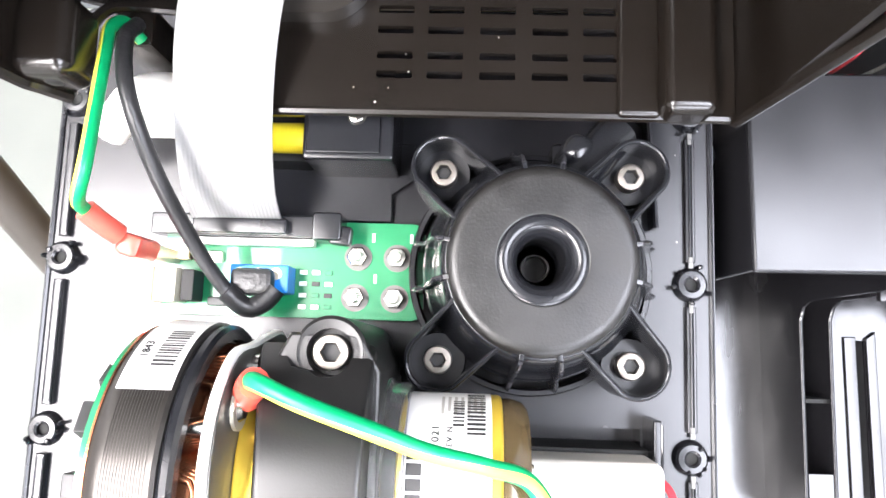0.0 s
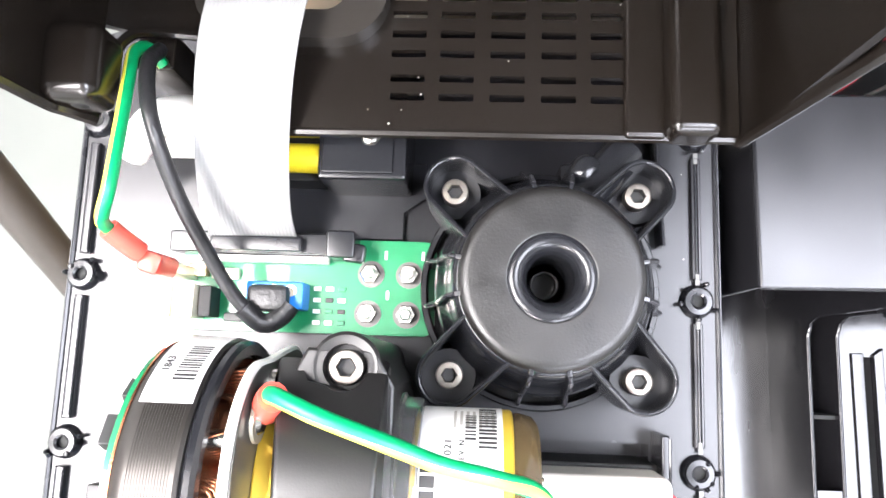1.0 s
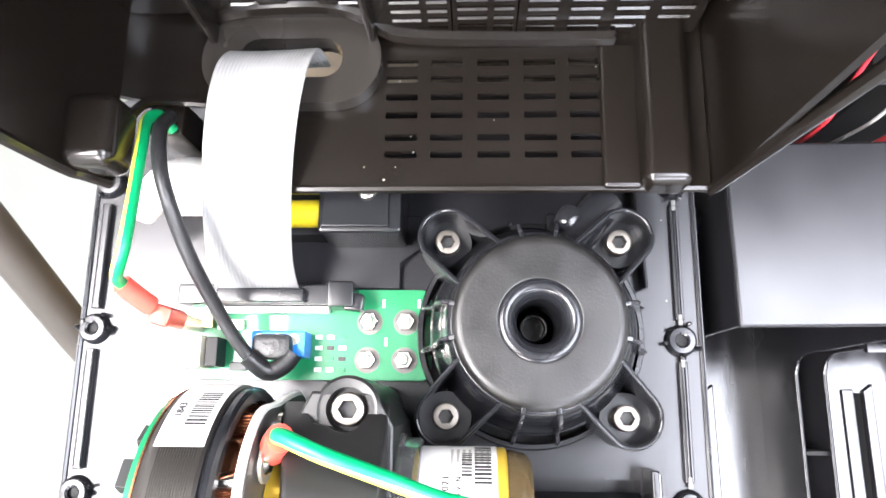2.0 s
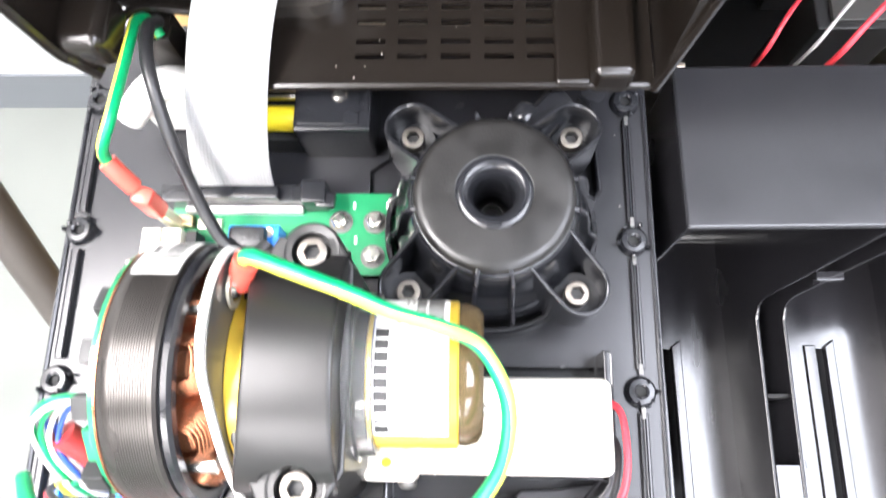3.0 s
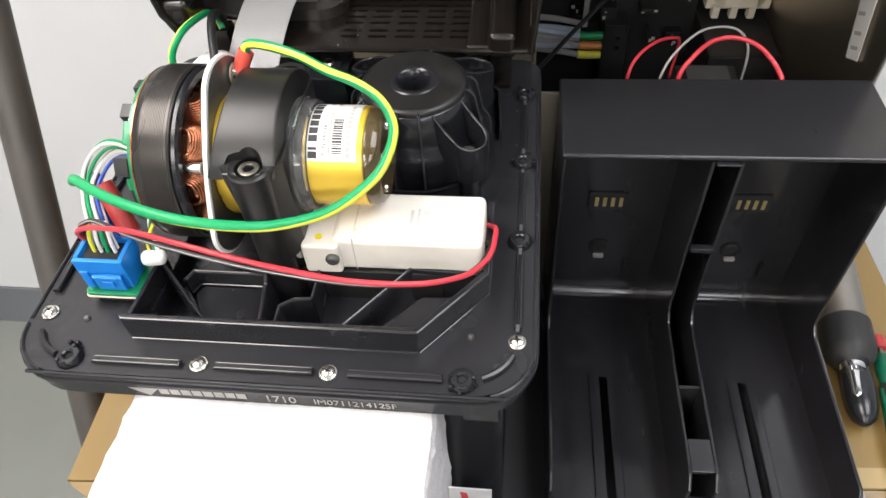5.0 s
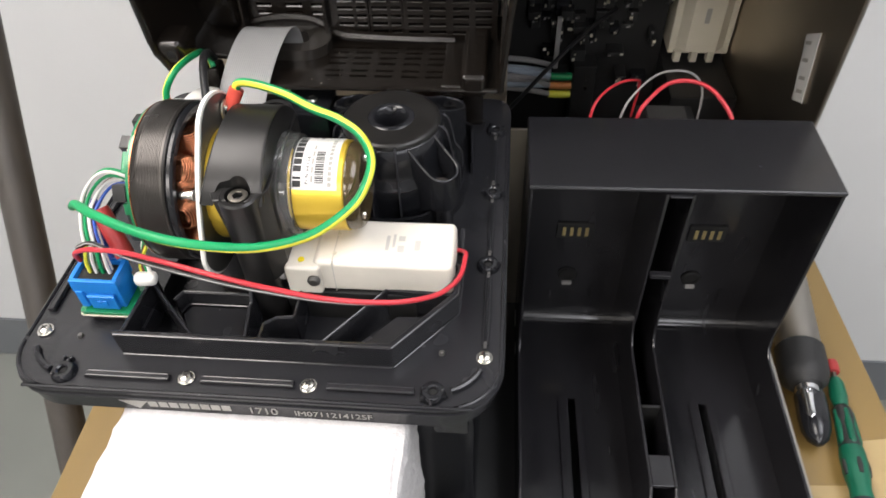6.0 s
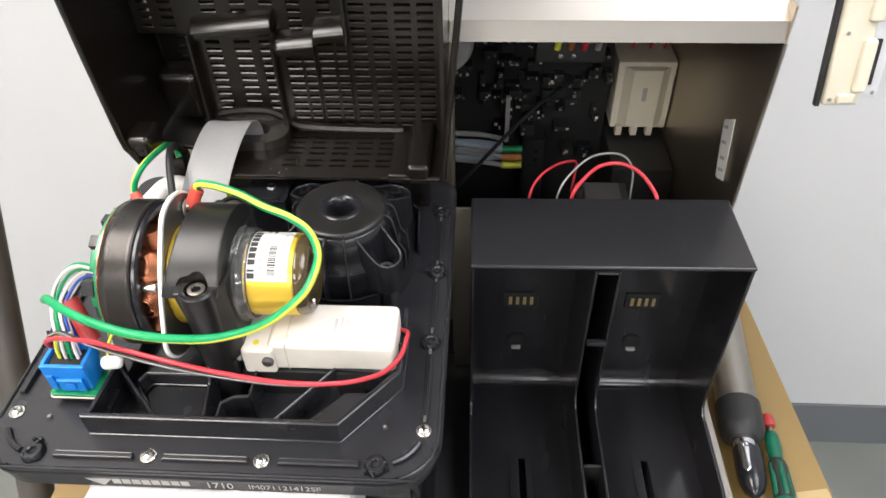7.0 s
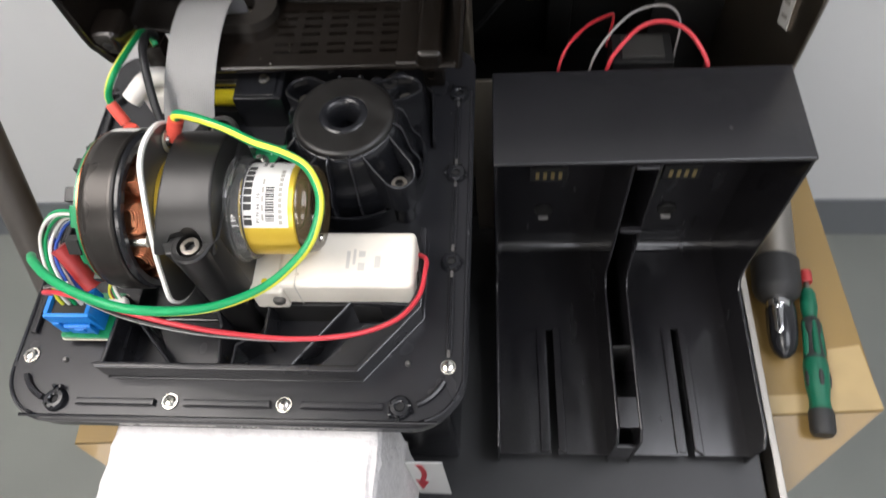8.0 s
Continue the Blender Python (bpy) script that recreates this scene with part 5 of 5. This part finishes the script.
def build_supply():
    top = thing("power_supply", "ivory power supply box with clips inside the cabinet", "power supply", (168, 388, -80))
    part("case", box((144, 386, -78), (195.5, 430, -11), 2), CREAM, top)
    part("face_plate", prism([(150, 386), (157, 378), (182, 378), (190, 386)], -72, -15, "z", bevel=0.6), CREAM, top)
    for x in (152, 166, 180):
        part("clip", box((x - 3, 380, -83), (x + 3, 388, -73), 1), CREAM, top)
    part("mark", box((167, 377.5, -45), (171, 377.9, -32)), GREYINK, top)
    for k, x in enumerate((156, 172, 184)):
        part("lead", tube([(x, 400, -4), (x + 1, 396, 8), (x - 3, 390, 40), (x - 4, 392, 96)], 1.4, 8, 5), RED, top)


def build_terminals():
    top = thing("terminal_strip", "black terminal strip with yellow, brown and red ferruled wires", "terminal strip", (90, 290, 96))
    part("strip", box((62, 284, 40), (112, 306, 56), 2), CHIP, top)
    part("hanger", box((66, 300, 56), (108, 306, 96.5), 1), MATTE, top)
    for k, m in enumerate((STRIPE, mat("brown_wire", (0.25, 0.09, 0.03), 0.45), RED, GREYWIRE)):
        x = 77 + 9.5 * k
        part("ferrule", tube([(x, 283, 52), (x + 1, 281, 64), (x + 2, 283, 86)], 2.4, 10, 4), m, top)
    for x in (80, 89):
        part("screw_head", spun([(0, 282.4), (2, 282.6), (2.4, 284)], (x, 0, 46), "y", 14), STEEL, top)
    low = thing("wire_connector", "row of green, orange and yellow ferruled wires", "connector", (60, 385, BASE_Z))
    part("stand", box((64, 372, BASE_Z), (84, 394, -84), 1.5), CHIP, low)
    for k, m in enumerate((GREEN, mat("orange_ferrule", (0.6, 0.22, 0.06), 0.45), STRIPE)):
        z = -94 - 9 * k
        f = part("ferrule", tube([(63, 372, z), (52, 371, z), (44, 370, z + 1)], 3.4, 10, 3), m, low)
        part("wire", tube([(44, 370, z + 1), (25, 366, z + 7), (-10, 355, z + 18), (-60, 350, z + 24)], 2.6, 8, 5), GREYWIRE if k else mat("pale_blue_wire", (0.4, 0.47, 0.55), 0.5), f)
    part("black_cable", tube([(-30, 300, -118), (4, 318, -98), (40, 345, -70), (72, 370, -48), (96, 392, -40)], 1.8, 8, 6), SLEEVE, low, "black cable over the pale wires")
    part("post", box((46, 374, -88), (50, 378, -40), 0.5), GREYWIRE, low)
    for k in range(4):
        part("loom_wire", tube([(44, 374, -84 - 7 * k), (20, 372 - 4 * k, -78 - 6 * k), (-20, 362, -70 - 9 * k), (-70, 356, -60 - 12 * k)], 2.4, 8, 5), mat("pale_loom_wire", (0.33, 0.38, 0.44), 0.5) if k % 2 else GREYWIRE, low)
    for k in range(2):
        part("screw_head", spun([(0, 370.4), (1.8, 370.6), (2.2, 372.2)], (76, 0, -96 - 9 * k), "y", 12), STEEL, low)


build_electronics()
build_supply()
build_terminals()
w = build_wire("battery_lead", "thick red lead arching over the back of the cartridge holder",
               [(84, 186, -40), (84.6, 184, -5), (92, 192, 4), (104, 203, 7.5), (118, 206, 7.5), (130, 200, 5), (139, 188, -2), (141, 183, -10), (141, 186, -40)], 1.3, [RED], category="wire")
w = build_wire("thin_red_lead", "thin red lead curving up behind the cartridge holder",
               [(56, 187, -40), (57, 186, -6), (63, 196, 2), (75, 212, 1), (88, 226, -5), (93, 234, -14), (92, 236, -40)], 0.95, [RED], category="wire")
w = build_wire("grey_lead", "thin grey lead looping behind the cartridge holder",
               [(74, 190, -40), (76, 188, -5), (86, 200, 5), (102, 216, 7), (122, 226, 1), (132, 226, -12), (134, 226, -40)], 0.75, [GREYWIRE], category="wire")
w = thing("relay_box", "small dark relay with a grey lid behind the cartridge holder", "relay", (112, 226, BASE_Z))
part("case", box((94, 214, BASE_Z), (132, 240, -33), 1.5), CHIP, w)
part("lid", box((100, 217, -33), (126, 236, -30.5), 0.6), NICKEL, w)

# ---- beside the machine ----


def build_door():
    top = thing("access_door", "ivory access door with a black gasket hanging open beside the cabinet", "door", (198, 300, 180))
    m = Matrix.Translation(V(279, 289, 4)) @ pose(0, 0, 0, -10, -3, -2)
    def put(b):
        b.transform(m)
        return b
    part("panel", put(box((0, 0, 0), (25, 14, 230), 2.4, segments=3)), CREAM, top, "ivory folded door panel")
    part("gasket", put(box((-4, 4, -2), (-0.2, 10, 232), 1.0)), RUBBER, top)
    part("mount_plate", put(box((25.2, 3, 5), (38, 10, 230), 1.2)), mat("pale_grey_plate", (0.5, 0.515, 0.53), 0.5), top, "pale grey steel mounting plate")
    for z0, z1 in ((11, 50), (62, 104)):
        ridge = part("ridge", put(box((17, -4.6, z0), (26.6, 2, z1), 2.2, segments=3)), CREAM, top)
        # slot is a raised dark block; its shade is only its colour
        part("slot", put(box((27, 1.4, z0 + 4), (31.6, 3.2, z1 - 1), 0.8)), CHIP, ridge, "raised dark block drawn as the slot beside the ridge")
    part("bulge", put(box((8, -3, 2), (21, 1, 10), 2.4, segments=3)), CREAM, top)
    for x, y, z in ((4, 0, 5), (6, 0, 54), (34, 3, 9), (34, 3, 58)):
        part("rivet", put(spun([(0, y - 1.2), (1.2, y - 1.1), (1.7, y + 0.2)], (x, 0, z), "y", 14)), STEEL, top)
    part("hinge_arm", box((198.2, 340, 150), (320, 348, 176), 1.5), SHEET, top)
    part("hinge_post", box((190, 338, 120.8), (206, 350, 176), 1.5), SHEET, top)


def build_pole():
    top = thing("stand_leg", "dark painted slanting leg of a stand", "stand", (-316, -359, FLOOR_Z))
    a, b = Vector((-316, -359, FLOOR_Z)), Vector((-436, 410, 130))
    part("leg", tube([a, a.lerp(b, 0.33), a.lerp(b, 0.66), b], 15, 20, 3), POLE, top)
    part("foot", spun([(0, 0), (24, 0), (26, 6), (18, 30), (0, 32)], (-316, -359, FLOOR_Z), "z", 20), RUBBER, top)


def build_tools():
    z = CARTON_Z + 17
    top = thing("print_head", "steel tube with a black plastic end cap lying on the carton", "print head", (238, 150, CARTON_Z))
    m = Matrix.Translation(V(236, 160, z)) @ pose(0, 0, 0, 0, 0, -6)
    for n, prof, mt, lb in (("steel_tube", [(0, 150), (15.5, 150), (16, 149), (16, -4), (0, -4)], SHEET, "brushed steel tube"),
                            ("end_cap", [(0, 3), (16, 3), (17.6, 1), (17.6, -20), (16, -27), (11, -32), (0, -32)], RUBBER, "black moulded cap"),
                            ("collar", [(0, -31.6), (8, -31.6), (8.6, -34), (8, -38), (0, -38)], CHROME, ""),
                            ("nose", [(0, -38), (5.1, -38), (4.7, -46), (4.5, -56), (3, -60), (0, -61)], CHROME, "thin chromed nose")):
        b = spun(prof, (0, 0, 0), "y", 28)
        b.transform(m)
        part(n, b, mt, top, lb)
    b = spun([(0, -30), (9.6, -31), (10.8, -38), (10.8, -54), (9.8, -64), (7.4, -71), (3.4, -75), (0, -76)], (3.4, 0, -6), "y", 28)
    b.transform(m)
    part("lower_jaw", b, BLACK, top, "glossy black tapered jaw", smooth=60)
    z = CARTON_Z + 8.7
    top = thing("screwdriver", "screwdriver with a green and black handle lying on the carton", "screwdriver", (256, 90, CARTON_Z))
    m = Matrix.Translation(V(257, 118, z)) @ pose(0, 0, 0, 0, 0, -6)
    for n, prof, mt, lb in (("blade", [(0, 30), (2.4, 30), (2.6, 2), (0, 2)], SOCKET, ""), ("collar", [(0, 40), (5, 40), (5.6, 37), (5.6, 31), (5, 30), (0, 30)], SPLICE, "dull red collar"), ("ferrule", [(0, 24), (4.6, 24), (6.4, 20), (7, 8), (5.4, 0), (0, 0)], TOOLGREEN, ""),
                            ("grip", [(0, 0), (5, 0), (7.5, -3), (8, -10), (6.6, -16), (7.4, -24), (8.6, -34), (0, -34)], RUBBER, "black rubber grip"),
                            ("handle", [(0, -34), (9.2, -34), (10, -40), (9.6, -54), (8, -64), (8.6, -72), (0, -72)], TOOLGREEN, "moulded green handle"),
                            ("end_cap", [(0, -72), (9.4, -72), (10, -74), (9.8, -87), (7.6, -90), (0, -90)], RUBBER, "black end cap")):
        b = spun([(0.86 * rad, y) for rad, y in prof], (0, 0, 0), "y", 20)
        b.transform(m)
        part(n, b, mt, top, lb)
    for a in (18, 90, 162, 234, 306):
        b = spun([(0, -3), (1.8, -5), (2.2, -14), (2.8, -30), (0, -36)], (5.4 * math.cos(radians(a)), 0, 5.4 * math.sin(radians(a))), "y", 10)
        b.transform(m)
        part("green_ridge", b, TOOLGREEN, top)
        b = spun([(0, -43), (1.6, -44), (2.2, -49), (1.6, -55), (0, -56)], (7.3 * math.cos(radians(a)), 0, 7.3 * math.sin(radians(a))), "y", 10)
        b.transform(m)
        part("grip_pad", b, RUBBER, top)


build_door()
build_pole()
build_tools()
